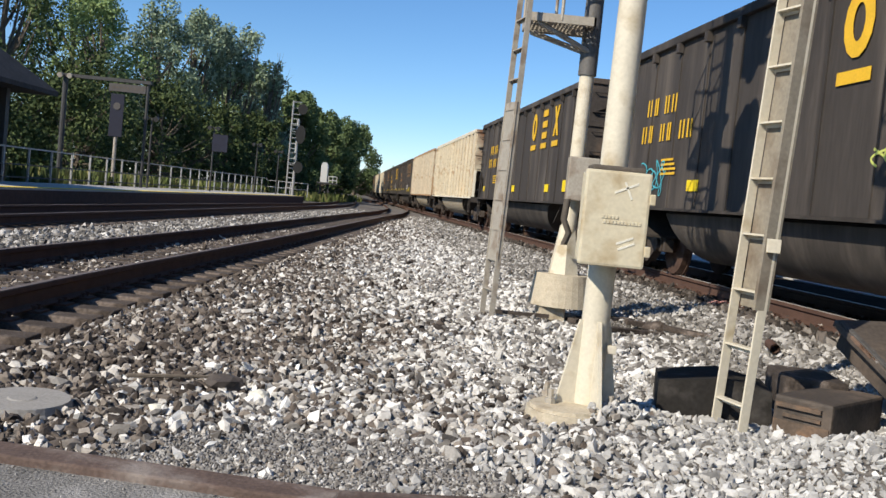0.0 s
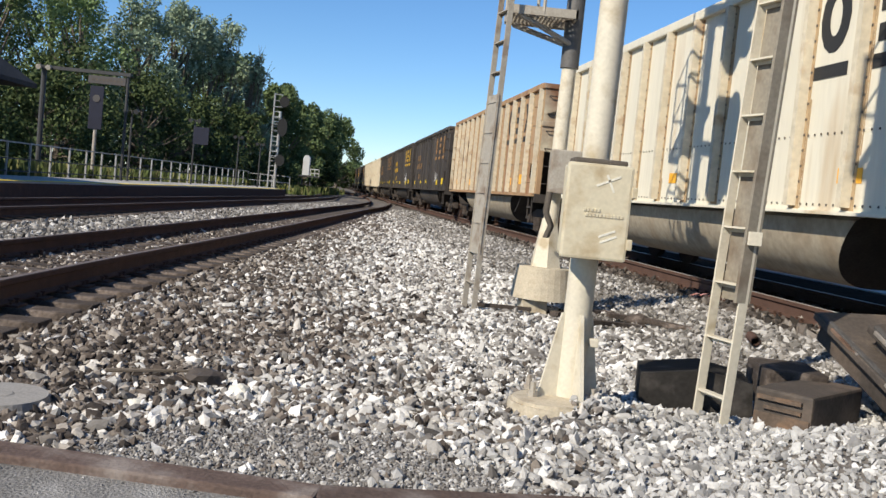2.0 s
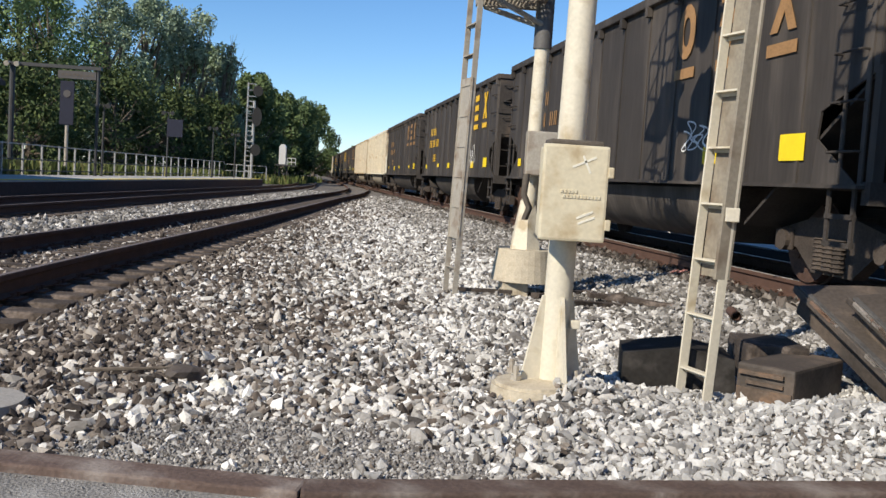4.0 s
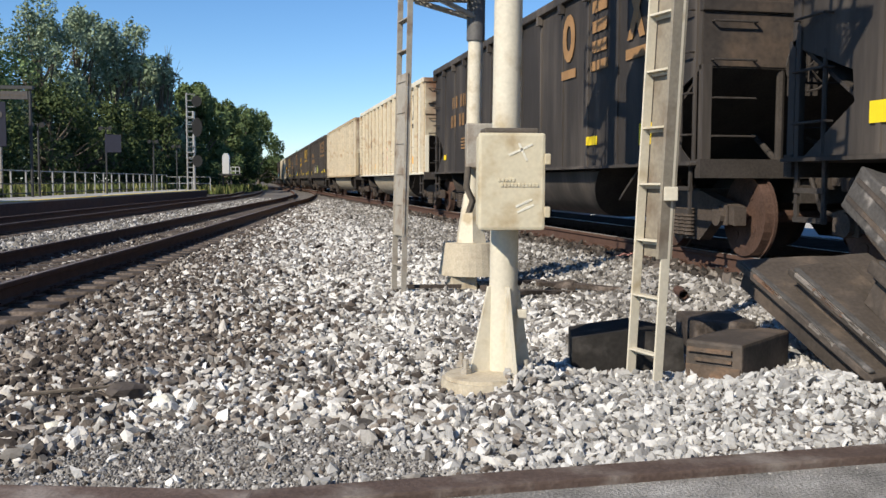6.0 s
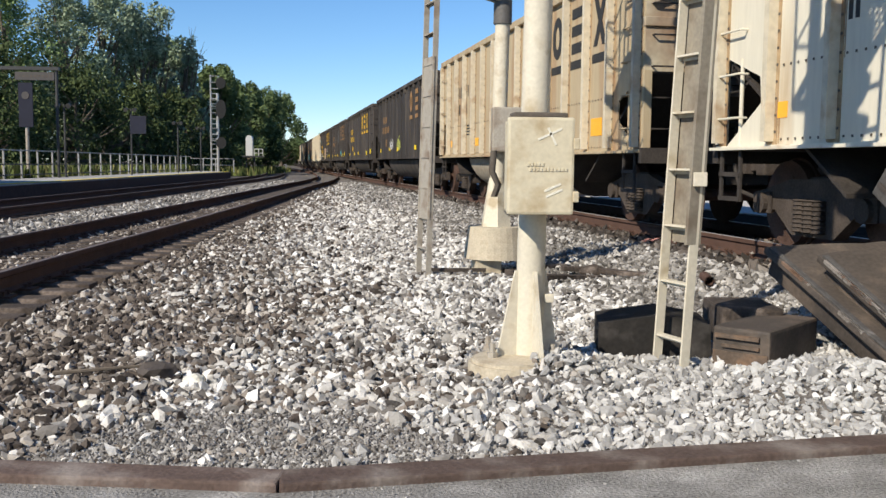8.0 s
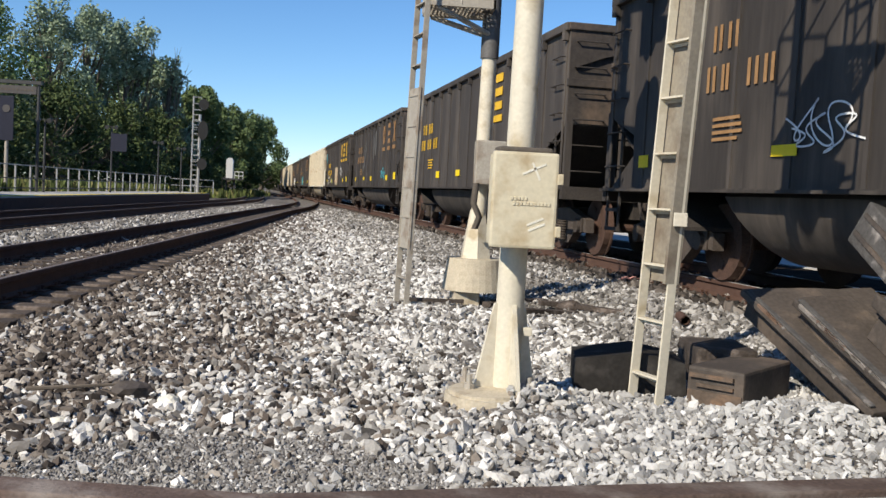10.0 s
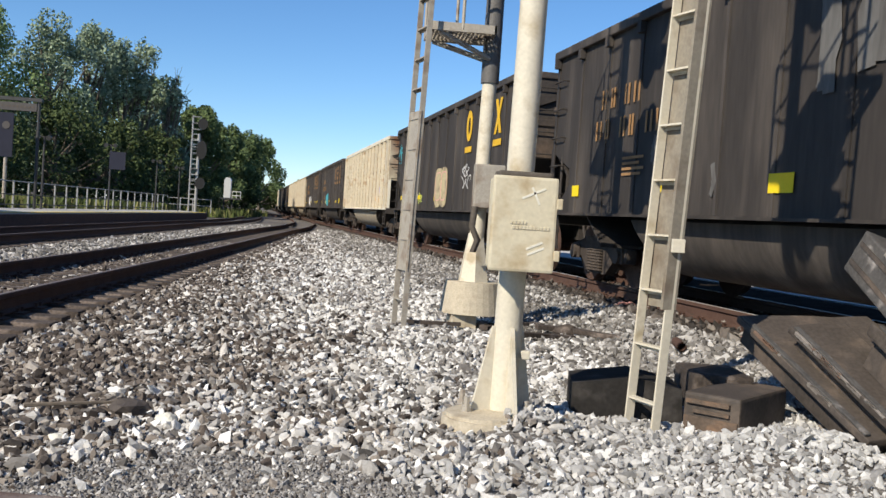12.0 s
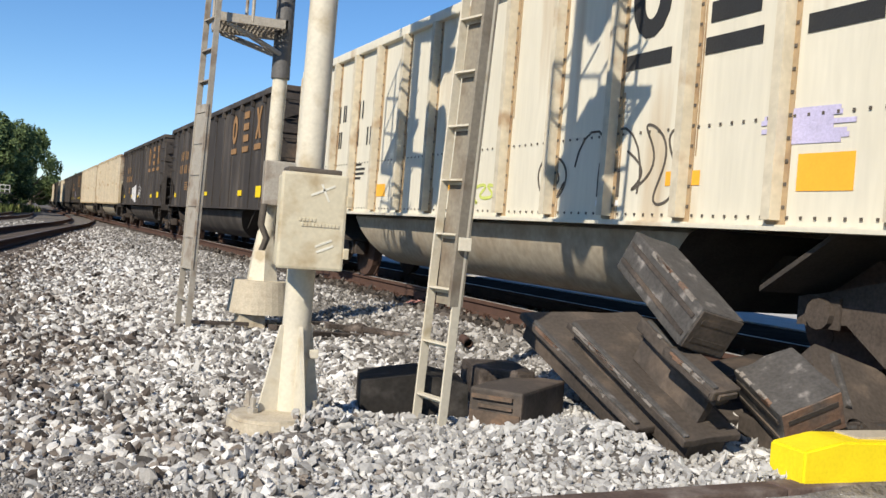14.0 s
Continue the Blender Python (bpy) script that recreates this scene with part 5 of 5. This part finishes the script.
for dx in (-0.12, 0.28):
    bm = tube(B(), (-16.4 + dx, -0.1, 4.4), (-16.4 + dx, -0.36, 4.35), 0.07, 0.11, seg=12)
    part("floodlight", bm, M["silver_grey"], shelter)
info = thing("platform_sign_post", pose(-13.85, 39.2, 0.48), "pale post with a round sign above a blue board", "sign post")
part("sign_pole", tube(B(), (0, 0, -0.1), (0, 0, 3.4), 0.07, seg=10), M["silver_grey"], info)
bm = B()
box(bm, -0.28, 0.28, -0.1, -0.06, 2.0, 3.75, bevel=0.02)
part("blue_board", bm, M["sign_blue"], info)
bm = tube(B(), (0, -0.12, 3.25), (0, -0.10, 3.25), 0.15, seg=20)
part("round_sign", bm, M["sign_grey"], info)


def lamp_post(x, y, h, boards):
    lp = thing("platform_lamp_post", pose(x, y, 0.48), "slender dark lamp post with twin lamp heads on the platform", "lamp post", "lamp posts on the platform")
    part("post", tube(B(), (0, 0, -0.1), (0, 0, h), 0.05, 0.04, seg=8), M["dark_post"], lp)
    for s in (-1, 1):
        bm = tube(B(), (s * 0.22, 0, h), (s * 0.22, -0.2, h - 0.06), 0.07, 0.11, seg=10)
        tube(bm, (0, 0, h - 0.02), (s * 0.22, 0, h), 0.02, seg=6)
        part("lamp_head", bm, M["dark_post"], lp)
    if boards:
        bm = B()
        box(bm, -0.05, 0.75, -0.05, -0.02, h - 1.25, h - 0.35)
        part("notice_board", bm, M["sign_blue"], lp)


lamp_post(-12.5, 50, 3.35, True)
lamp_post(-12.2, 60, 3.1, False)
lamp_post(-12.9, 40.8, 3.0, False)
lamp_post(-11.9, 66, 3.0, False)

# the station house
house = thing("station_house", pose(-19.75, 26.4, 0.3), "dark brick station house with low eaves", "house")
bm = B()
box(bm, -6, 5.3, -3.0, 3.0, 0, 3.2)
part("wall", bm, M["brickwall"], house)
bm = B()
ring = [(-7, -4.2, 3.0), (7.0, -4.2, 3.0), (7.0, 4.2, 3.0), (-7, 4.2, 3.0)]
lo = [bm.verts.new(p) for p in ring]
lo2 = [bm.verts.new((x, y, z + 0.14)) for x, y, z in ring]
hi = [bm.verts.new(p) for p in ((-3, 0, 6.4), (3, 0, 6.4))]
bm.faces.new(lo)
for i in range(4):
    bm.faces.new((lo[i], lo[(i + 1) % 4], lo2[(i + 1) % 4], lo2[i]))
bm.faces.new((lo2[0], lo2[1], hi[1], hi[0]))
bm.faces.new((lo2[1], lo2[2], hi[1]))
bm.faces.new((lo2[2], lo2[3], hi[0], hi[1]))
bm.faces.new((lo2[3], lo2[0], hi[0]))
bmesh.ops.recalc_face_normals(bm, faces=bm.faces[:])
part("roof", bm, M["roof"], house)
for x in (-2.5, 1.0, 3.8):
    bm = B()
    box(bm, x - 0.5, x + 0.5, -3.06, -2.98, 1.0, 2.3)
    part("window", bm, M["lens"], house)
for y in (-2.6, 2.6):
    bm = B()
    box(bm, 5.9, 6.15, y - 0.12, y + 0.12, 0, 3.0)
    part("eave_post", bm, M["dark_post"], house)

# the far signal at the platform's end
fs = thing("distant_signal", pose(-11.6, 70, 0.5), "distant silver lattice signal with dark heads at the platform end", "railway signal")
for x in (-0.28, 0.2):
    bm = tube(B(), (x, 0, -0.2), (x, 0, 6.9 if x < 0 else 5.6), 0.06 if x < 0 else 0.1, seg=8)
    part("mast_leg", bm, M["steel_pale"], fs)
for i in range(16):
    bm = B()
    box(bm, -0.28, 0.2, -0.02, 0.02, 0.5 + i * 0.36, 0.55 + i * 0.36)
    part("rung", bm, M["steel_pale"], fs)
for z in (2.2, 4.2, 5.9):
    bm = B()
    for q in (0.0, 0.45, 0.9):
        box(bm, -0.3, 0.3, -0.3, 0.3, z + q - 0.015, z + q + 0.015)
    for q in (-0.3, 0.27):
        box(bm, q, q + 0.03, -0.3, -0.27, z, z + 0.9)
    part("cage", bm, M["steel_pale"], fs)
for z, h in ((2.05, 0.42), (4.45, 0.68), (6.3, 0.40)):
    bm = prism(B(), [(0.48 + 0.36 * math.cos(math.pi * q / 10), z + h * math.sin(math.pi * q / 10)) for q in range(20)], "y", -0.34, -0.30)
    box(bm, 0.30, 0.66, -0.31, -0.05, z - h * 0.7, z + h * 0.7)
    box(bm, 0.15, 0.35, -0.20, -0.12, z - 0.04, z + 0.04)
    part("signal_head", bm, M["signal_black"], fs)
cab = thing("relay_cabinet", pose(-11.1, 85, 0.2), "white relay cabinet on a stand with a railed step", "cabinet")
bm = B()
box(bm, -0.32, 0.28, -0.3, 0.3, 1.55, 3.1, bevel=0.03)
prism(bm, [(-0.32, 3.08), (0.28, 3.08), (0.14, 3.32), (-0.18, 3.32)], "y", -0.3, 0.3)
part("cabinet_body", bm, M["white_box"], cab)
bm = B()
box(bm, -0.6, 1.2, -0.5, 0.5, 1.42, 1.55)
for x in (-0.3, 0.4):
    box(bm, x - 0.06, x + 0.06, -0.06, 0.06, -0.2, 1.45)
part("stand", bm, M["dark_post"], cab)
bm = B()
for z in (1.75, 2.1):
    box(bm, 0.4, 1.2, -0.5, -0.46, z, z + 0.06)
for x in (0.42, 0.8, 1.16):
    box(bm, x, x + 0.05, -0.5, -0.46, 1.5, 2.15)
part("step_rail", bm, M["white_box"], cab)


# ---- loose stones ----
PHI = (1 + 5 ** 0.5) / 2
ICO_V = np.array([(-1, PHI, 0), (1, PHI, 0), (-1, -PHI, 0), (1, -PHI, 0), (0, -1, PHI), (0, 1, PHI), (0, -1, -PHI), (0, 1, -PHI), (PHI, 0, -1), (PHI, 0, 1), (-PHI, 0, -1), (-PHI, 0, 1)]) / 1.902
ICO_F = np.array([(0, 11, 5), (0, 5, 1), (0, 1, 7), (0, 7, 10), (0, 10, 11), (1, 5, 9), (5, 11, 4), (11, 10, 2), (10, 7, 6), (7, 1, 8), (3, 9, 4), (3, 4, 2), (3, 2, 6), (3, 6, 8), (3, 8, 9), (4, 9, 5), (2, 4, 11), (6, 2, 10), (8, 6, 7), (9, 8, 1)])


def stones(name, places, sizes, mat, label, seed):
    """Many broken stones as one object: places (n, 3), sizes (n,)."""
    rng = np.random.default_rng(seed)
    n = len(places)
    v = np.repeat(ICO_V[None], n, 0) * (1 + 0.30 * rng.standard_normal((n, 12, 1)).clip(-1.5, 1.5))
    v = v * np.stack([rng.uniform(0.8, 1.65, n), rng.uniform(0.5, 0.98, n), rng.uniform(0.40, 0.85, n)], 1)[:, None, :]
    q = rng.standard_normal((n, 4)) * np.array([1.0, 0.5, 0.5, 1.0])
    q /= np.linalg.norm(q, axis=1, keepdims=True)
    w, x, y, z = q.T
    R = np.stack([1 - 2 * (y * y + z * z), 2 * (x * y - w * z), 2 * (x * z + w * y), 2 * (x * y + w * z), 1 - 2 * (x * x + z * z), 2 * (y * z - w * x), 2 * (x * z - w * y), 2 * (y * z + w * x), 1 - 2 * (x * x + y * y)], 1).reshape(n, 3, 3)
    v = np.einsum("nij,nkj->nki", R, v) * sizes[:, None, None] + places[:, None, :]
    f = (ICO_F[None] + 12 * np.arange(n)[:, None, None]).reshape(-1, 3)
    me = bpy.data.meshes.new(name)
    me.vertices.add(n * 12)
    me.vertices.foreach_set("co", v.astype(np.float32).ravel())
    me.loops.add(len(f) * 3)
    me.loops.foreach_set("vertex_index", f.astype(np.int32).ravel())
    me.polygons.add(len(f))
    me.polygons.foreach_set("loop_start", np.arange(0, len(f) * 3, 3, dtype=np.int32))
    me.update(calc_edges=True)
    me.polygons.foreach_set("use_smooth", np.zeros(len(f), dtype=bool))
    me.materials.append(mat)
    ob = new(name, me)
    return tagged(ob, label, "ballast", kind="stuff")


def edge_y(x):
    return np.interp(x, [p[0] for p in EDGE], [p[1] for p in EDGE]) + 0.17


def scatter(seed, x0, x1, y0, y1, gap, lo, hi, keep):
    rng = np.random.default_rng(seed)
    nx, ny = int((x1 - x0) / gap), int((y1 - y0) / gap)
    gx, gy = np.meshgrid(np.arange(nx), np.arange(ny))
    x = x0 + (gx.ravel() + rng.uniform(0, 1, nx * ny)) * gap
    y = y0 + (gy.ravel() + rng.uniform(0, 1, nx * ny)) * gap
    s = lo + (hi - lo) * rng.uniform(0, 1, nx * ny) ** 2.2
    ok = keep(x, y) & (y > edge_y(x) + s * 0.7)
    x, y, s = x[ok], y[ok], s[ok]
    z = np.array([gz(a, b) for a, b in zip(x, y)]) + s * rng.uniform(0.1, 0.55, len(s))
    return np.stack([x, y, z], 1), s


def field(x, y):
    """The open ballast between the main track and the freight track."""
    foot = ((x - 0.80) ** 2 + (y - 5.42) ** 2 > 0.25 ** 2) | ((x > 0.9) & (y < 5.38) & ((x - PX) ** 2 + (y - PY) ** 2 > 0.15 ** 2))
    lid = (x + 1.95) ** 2 + (y - 4.46) ** 2 > 0.23 ** 2
    return (x > -2.68) & (x < 4.74 - SLOPE * y + 0.15) & foot & lid


def dirty(p, seed):
    """Which stones are the brown dirty ones: mostly by the main track and in patches."""
    rng = np.random.default_rng(seed)
    n = np.array([noise.noise(Vector((a * 0.55, b * 0.4, 7.0))) for a, b in p[:, :2]])
    t = -0.72 - p[:, 0] + 1.5 * n + 0.9 * rng.standard_normal(len(p)) - 0.04 * (p[:, 1] - 5) + 0.5 * np.clip(5.4 - p[:, 1], 0, 1)
    return t > 0


heaps = []
for seed, args in enumerate((
        (-3.4, 4.4, 3.5, 8.0, 0.034, 0.013, 0.037), (-3.4, 4.4, 3.5, 8.0, 0.11, 0.030, 0.048), (-3.4, 4.2, 8.0, 16.0, 0.055, 0.024, 0.05),
        (-3.4, 3.4, 16.0, 28.0, 0.085, 0.036, 0.058), (-3.4, 2.0, 28.0, 52.0, 0.14, 0.05, 0.075))):
    pp, ss = scatter(seed, *args, field)
    strip_y = 4.55 + 0.3 * np.array([noise.noise(Vector((a * 1.3, 3.0, 0))) for a in pp[:, 0]]) - 1.5 * np.maximum(0, np.abs(pp[:, 0] + 0.45) - 0.4)
    fine_zone = (pp[:, 1] < strip_y) & (np.random.default_rng(seed + 40).uniform(0, 1, len(ss)) < 0.93) & (ss > 0.015)
    heaps.append((pp[~fine_zone], ss[~fine_zone]))
P_all = np.concatenate([h[0] for h in heaps])
S_all = np.concatenate([h[1] for h in heaps])
brown = dirty(P_all, 5)
shift = np.array([noise.noise(Vector((a * 0.8, c * 0.8, 2.0))) for a, c in P_all[:, :2]])
new_grey = (~brown) & (P_all[:, 0] - 0.55 * (P_all[:, 1] - 4.4) + 0.8 * shift + 0.35 * np.random.default_rng(6).standard_normal(len(P_all)) > 0.4) & (P_all[:, 1] < 7)
S_all[new_grey] *= 0.88
stones("grey_ballast", P_all[new_grey], S_all[new_grey], M["grey_stone"], "even light grey crushed stone by the road", 9)
dusted = (~brown) & (~new_grey) & (P_all[:, 0] + 0.7 * shift + 0.3 * np.random.default_rng(8).standard_normal(len(P_all)) > 4.74 - SLOPE * P_all[:, 1] - 1.75)
stones("dusted_ballast", P_all[dusted], S_all[dusted], M["mid_stone"], "brown-grey dusted ballast beside the freight track", 10)
brown = brown | new_grey | dusted
stones("pale_ballast", P_all[~brown], S_all[~brown], M["stone"], "pale grey broken ballast stones between the tracks", 1)
brown = brown & ~new_grey & ~dusted
stones("brown_ballast", P_all[brown], S_all[brown], M["dirty"], "brown dusty ballast stones beside the main track", 2)
p, s = scatter(11, -2.2, 4.0, 3.5, 4.85, 0.017, 0.006, 0.014, lambda x, y: y < 4.7 - 1.2 * np.maximum(0, np.abs(x + 0.45) - 0.45))
stones("fine_gravel", p, s, M["fine_stone"], "fine grey gravel along the road edging", 3)
rng = np.random.default_rng(77)
gx = rng.uniform(-4, 4.5, 900)
gy = edge_y(gx) - 0.19 - 1.3 * rng.uniform(0, 1, 900) ** 2.0
gs = rng.uniform(0.002, 0.007, 900)
stones("road_grit", np.stack([gx, gy, gs * 0.35], 1), gs, M["fine_stone"], "loose grit scattered on the asphalt", 8)
mx = [q[0] for q in MAIN]
my = [q[1] for q in MAIN]
p, s = scatter(12, -6.0, -2.4, 4.0, 30.0, 0.075, 0.03, 0.05, lambda x, y: np.abs(x - np.interp(y, my, mx)) < 1.45)
off = np.abs(p[:, 0] - np.interp(p[:, 1], my, mx))
p[:, 2] += np.where(off > 0.78, -0.03, 0.03)
stones("track_ballast", p, s, M["dirty"], "brown ballast between the ties of the main track", 4)
p, s = scatter(13, -8.2, -4.6, 6.0, 60.0, 0.11, 0.045, 0.07, lambda x, y: (x < np.interp(y, my, mx) - 1.35) & (x > np.interp(y, my, mx) - 3.1))
stones("middle_ballast", p, s, M["mid_stone"], "grey ballast between the two left tracks", 5)
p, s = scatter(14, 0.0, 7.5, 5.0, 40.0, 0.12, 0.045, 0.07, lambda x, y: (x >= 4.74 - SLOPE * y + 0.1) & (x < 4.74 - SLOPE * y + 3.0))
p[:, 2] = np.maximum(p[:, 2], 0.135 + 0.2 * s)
stones("freight_ballast", p, s, M["under_train"], "dark ballast under the freight train, shade put into its colour", 6)


# ---- trees ----
def leaves(name, centres, radii, count, size, mat, parent, seed):
    """Leaf clusters: small bent quads on the shells of many lobes."""
    rng = np.random.default_rng(seed)
    n = count
    which = rng.choice(len(centres), n, p=radii ** 2 / np.sum(radii ** 2))
    d = rng.standard_normal((n, 3))
    d /= np.linalg.norm(d, axis=1, keepdims=True)
    r = radii[which] * rng.uniform(0.55, 1.08, n)
    c = centres[which] + d * r[:, None] * np.array([0.95, 0.95, 1.15])
    u = rng.standard_normal((n, 3))
    u /= np.linalg.norm(u, axis=1, keepdims=True)
    w = np.cross(u, d + 0.6 * rng.standard_normal((n, 3)))
    w /= np.linalg.norm(w, axis=1, keepdims=True) + 1e-9
    s = size * rng.uniform(0.5, 1.3, n)[:, None]
    quad = np.stack([c - u * s * 0.5, c + w * s * 0.32, c + u * s * 0.5, c - w * s * 0.32], 1)
    me = bpy.data.meshes.new(name)
    me.vertices.add(n * 4)
    me.vertices.foreach_set("co", quad.astype(np.float32).ravel())
    me.loops.add(n * 4)
    me.loops.foreach_set("vertex_index", np.arange(n * 4, dtype=np.int32))
    me.polygons.add(n)
    me.polygons.foreach_set("loop_start", np.arange(0, n * 4, 4, dtype=np.int32))
    me.update(calc_edges=True)
    me.materials.append(mat)
    ob = new(name, me)
    ob.parent = parent
    return ob


def tree(x, y, h, spread, mat, count, size, seed, label, low=0.12, name="tree", bare=False):
    rnd = random.Random(seed)
    t = thing(name, pose(x, y, 0.1), label, "tree", "trees behind the platform")
    bm = B()
    top = Vector((rnd.uniform(-0.6, 0.6), rnd.uniform(-0.5, 0.5), h * 0.72))
    p0, n = Vector((0, 0, -0.2)), 5
    spine = [p0 + (top - p0) * i / n + Vector((rnd.uniform(-0.2, 0.2), rnd.uniform(-0.2, 0.2), 0)) * (0 < i) for i in range(n + 1)]
    for i in range(n):
        tube(bm, spine[i], spine[i + 1], 0.028 * h * (1 - 0.15 * i), 0.028 * h * (1 - 0.15 * (i + 1)), seg=7, caps=False)
    centres, radii = [], []
    for i in range(27 if not bare else 22):
        a = rnd.uniform(0, 2 * math.pi)
        z = h * (low + (0.92 - low) * (i + 0.5) / (27 if not bare else 22))
        f = math.sin(math.pi * min(1.0, 0.22 + 0.75 * (z / h))) ** 0.7
        rr = spread * f * rnd.uniform(0.35, 0.95)
        e = Vector((rr * math.cos(a), rr * math.sin(a), z))
        s = spine[min(n, max(1, int(z / h * 5)))]
        s = Vector((s.x, s.y, min(s.z, z * 0.85)))
        mid = (s + e) / 2 + Vector((0, 0, -0.04 * h))
        tube(bm, s, mid, 0.008 * h, 0.006 * h, seg=5, caps=False)
        tube(bm, mid, e, 0.006 * h, 0.002 * h, seg=5, caps=False)
        if bare:
            for _ in range(4):
                tube(bm, e, e + Vector((rnd.uniform(-1, 1), rnd.uniform(-1, 1), rnd.uniform(0.3, 1.6))), 0.03, 0.008, seg=4, caps=False)
        centres.append(e)
        radii.append(spread * (rnd.uniform(0.15, 0.31) if not bare else rnd.uniform(0.12, 0.25)))
    for i in range(9):
        centres.append(Vector((rnd.uniform(-0.3, 0.3) * spread, rnd.uniform(-0.3, 0.3) * spread, h * rnd.uniform(0.70, 0.97))))
        radii.append(spread * rnd.uniform(0.13, 0.24))
    part("trunk", bm, M["bark"], t)
    leaves("crown", np.array([tuple(c) for c in centres]), np.array(radii), count, size, mat, t, seed)
    return t


WOOD = [
    (-37, 62, 17, 5.5, "leaf_dark"), (-31.5, 66, 15.5, 4.5, "leaf_dark"), (-28.2, 74, 15.2, 4.6, "leaf"), (-24.8, 80, 15.6, 4.2, "leaf_pale"), (-22.8, 84, 16.0, 4.0, "leaf_pale"),
    (-20.3, 86, 15.0, 3.6, "leaf_pale"), (-18.4, 92, 13.0, 3.2, "leaf_pale"), (-17.8, 108, 13.0, 4.0, "leaf_dark"), (-16.6, 120, 12.2, 4.0, "leaf_dark"), (-16.0, 140, 12.6, 4.6, "leaf_dark"),
    (-15.4, 156, 13.0, 4.4, "leaf_dark"), (-26, 66, 9.5, 4.6, "leaf_dark"), (-21.5, 70, 8.5, 4.2, "leaf"), (-18.5, 76, 7.5, 3.6, "leaf_dark"), (-17.0, 84, 7.5, 3.4, "leaf_dark"),
    (-30, 58, 8.5, 4.5, "leaf_dark"), (-24, 60, 6.5, 3.8, "leaf_dark"), (-17, 96, 8, 3.6, "leaf_dark"), (-16.5, 130, 8, 4.0, "leaf_dark"), (-42, 72, 18, 6, "leaf_dark"), (-34, 84, 17, 5.5, "leaf_dark"),
    (-29, 92, 16, 5, "leaf_dark"), (-23, 102, 14, 4.5, "leaf_dark"), (-21, 122, 13, 4.5, "leaf_dark"),
]
for i, (x, y, h, sp, m) in enumerate(WOOD):
    tree(x, y, h * (1.12 if x < -30 else 0.99 if x < -19 else 0.91), sp * 1.05, M["leaf_shaded" if h < 11 else m], 11000 if h > 11 else 6500, 0.27 if y < 100 else 0.38, 300 + i, {"leaf": "leafy green deciduous tree behind the platform", "leaf_pale": "tall pale green tree with thin upper crown", "leaf_dark": "dark green dense tree at the wood's edge"}[m], 0.05 if h < 11 else 0.15)
tree(-19.6, 88, 15.2, 3.0, M["leaf_pale"], 1100, 0.35, 400, "half-bare tree with thin grey branches", 0.3, bare=True)
tree(-17.6, 90, 13.4, 2.6, M["leaf_pale"], 900, 0.35, 401, "half-bare tree with thin grey branches", 0.3, bare=True)
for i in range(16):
    tree(-62 + i * 2.9, 98 + 5 * (i % 3), 6.5 + 1.2 * (i % 3), 3.6, M["leaf_shaded"], 2600, 0.5, 600 + i, "shrubby tree closing the wood's edge, shade put into its dark leaves", 0.0)
for i in range(14):
    tree(-42 + i * 5.5 + (i % 3), 235 + 9 * (i % 4), 6.2 + 0.7 * (i % 3), 5.0, M["leaf_dark"], 1500, 1.0, 500 + i, "far tree in the hazy distance along the line", 0.05)

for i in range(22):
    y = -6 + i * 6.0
    tree(side_x(y) + 14.5 + (i % 3), y, 5.6 + 0.4 * (i % 3), 2.8, M["brush_shaded"], 1300, 0.28, 700 + i, "low shrub added beyond the freight track, shade put into its dark colour", 0.0, "shrub")

# weeds and grass behind the fence
rng = np.random.default_rng(21)
n = 9000
c = np.stack([rng.uniform(-21, -13.7, n), rng.uniform(22, 84, n), np.full(n, 0.28)], 1)
more = np.stack([rng.uniform(-16, -9.6, 2500), rng.uniform(74, 110, 2500), np.full(2500, 0.1)], 1)
c = np.concatenate([c, more])
n = len(c)
h = rng.uniform(0.15, 0.75, n)
a = rng.uniform(0, 2 * np.pi, n)
w = 0.10 * np.stack([np.cos(a), np.sin(a), np.zeros(n)], 1)
tip = c + np.stack([rng.uniform(-0.15, 0.15, n), rng.uniform(-0.15, 0.15, n), h], 1)
quad = np.stack([c - w, c + w, tip + w * 0.4, tip - w * 0.4], 1)
me = bpy.data.meshes.new("weeds")
me.vertices.add(n * 4)
me.vertices.foreach_set("co", quad.astype(np.float32).ravel())
me.loops.add(n * 4)
me.loops.foreach_set("vertex_index", np.arange(n * 4, dtype=np.int32))
me.polygons.add(n)
me.polygons.foreach_set("loop_start", np.arange(0, n * 4, 4, dtype=np.int32))
me.update(calc_edges=True)
me.materials.append(M["grass"])
tagged(new("weeds", me), "yellow-green weeds and grass behind the fence", "weeds", kind="stuff")
bm = B()
for x0, x1, y0, y1 in ((-60, -13.6, 10, 130),):
    box(bm, x0, x1, y0, y1, 0.2, 0.31)
verge = part("verge", bm, M["turf"])
tagged(verge, "grassy verge behind the platform fence", "verge", kind="structure")


# ---- what moves ----
def motions():
    for k, c, car in CARS:
        walk(car, [(0.5 * i, car_pose(k, 0.5 * i)) for i in range(29)])
        for part_of in car.children:
            if part_of.name.startswith("wheelset"):
                hub = part_of.location.copy()
                walk(part_of, [(i / 30, pose(*hub, math.degrees(15.0 * i / 30 / 0.457))) for i in range(0, 421)])


motions()
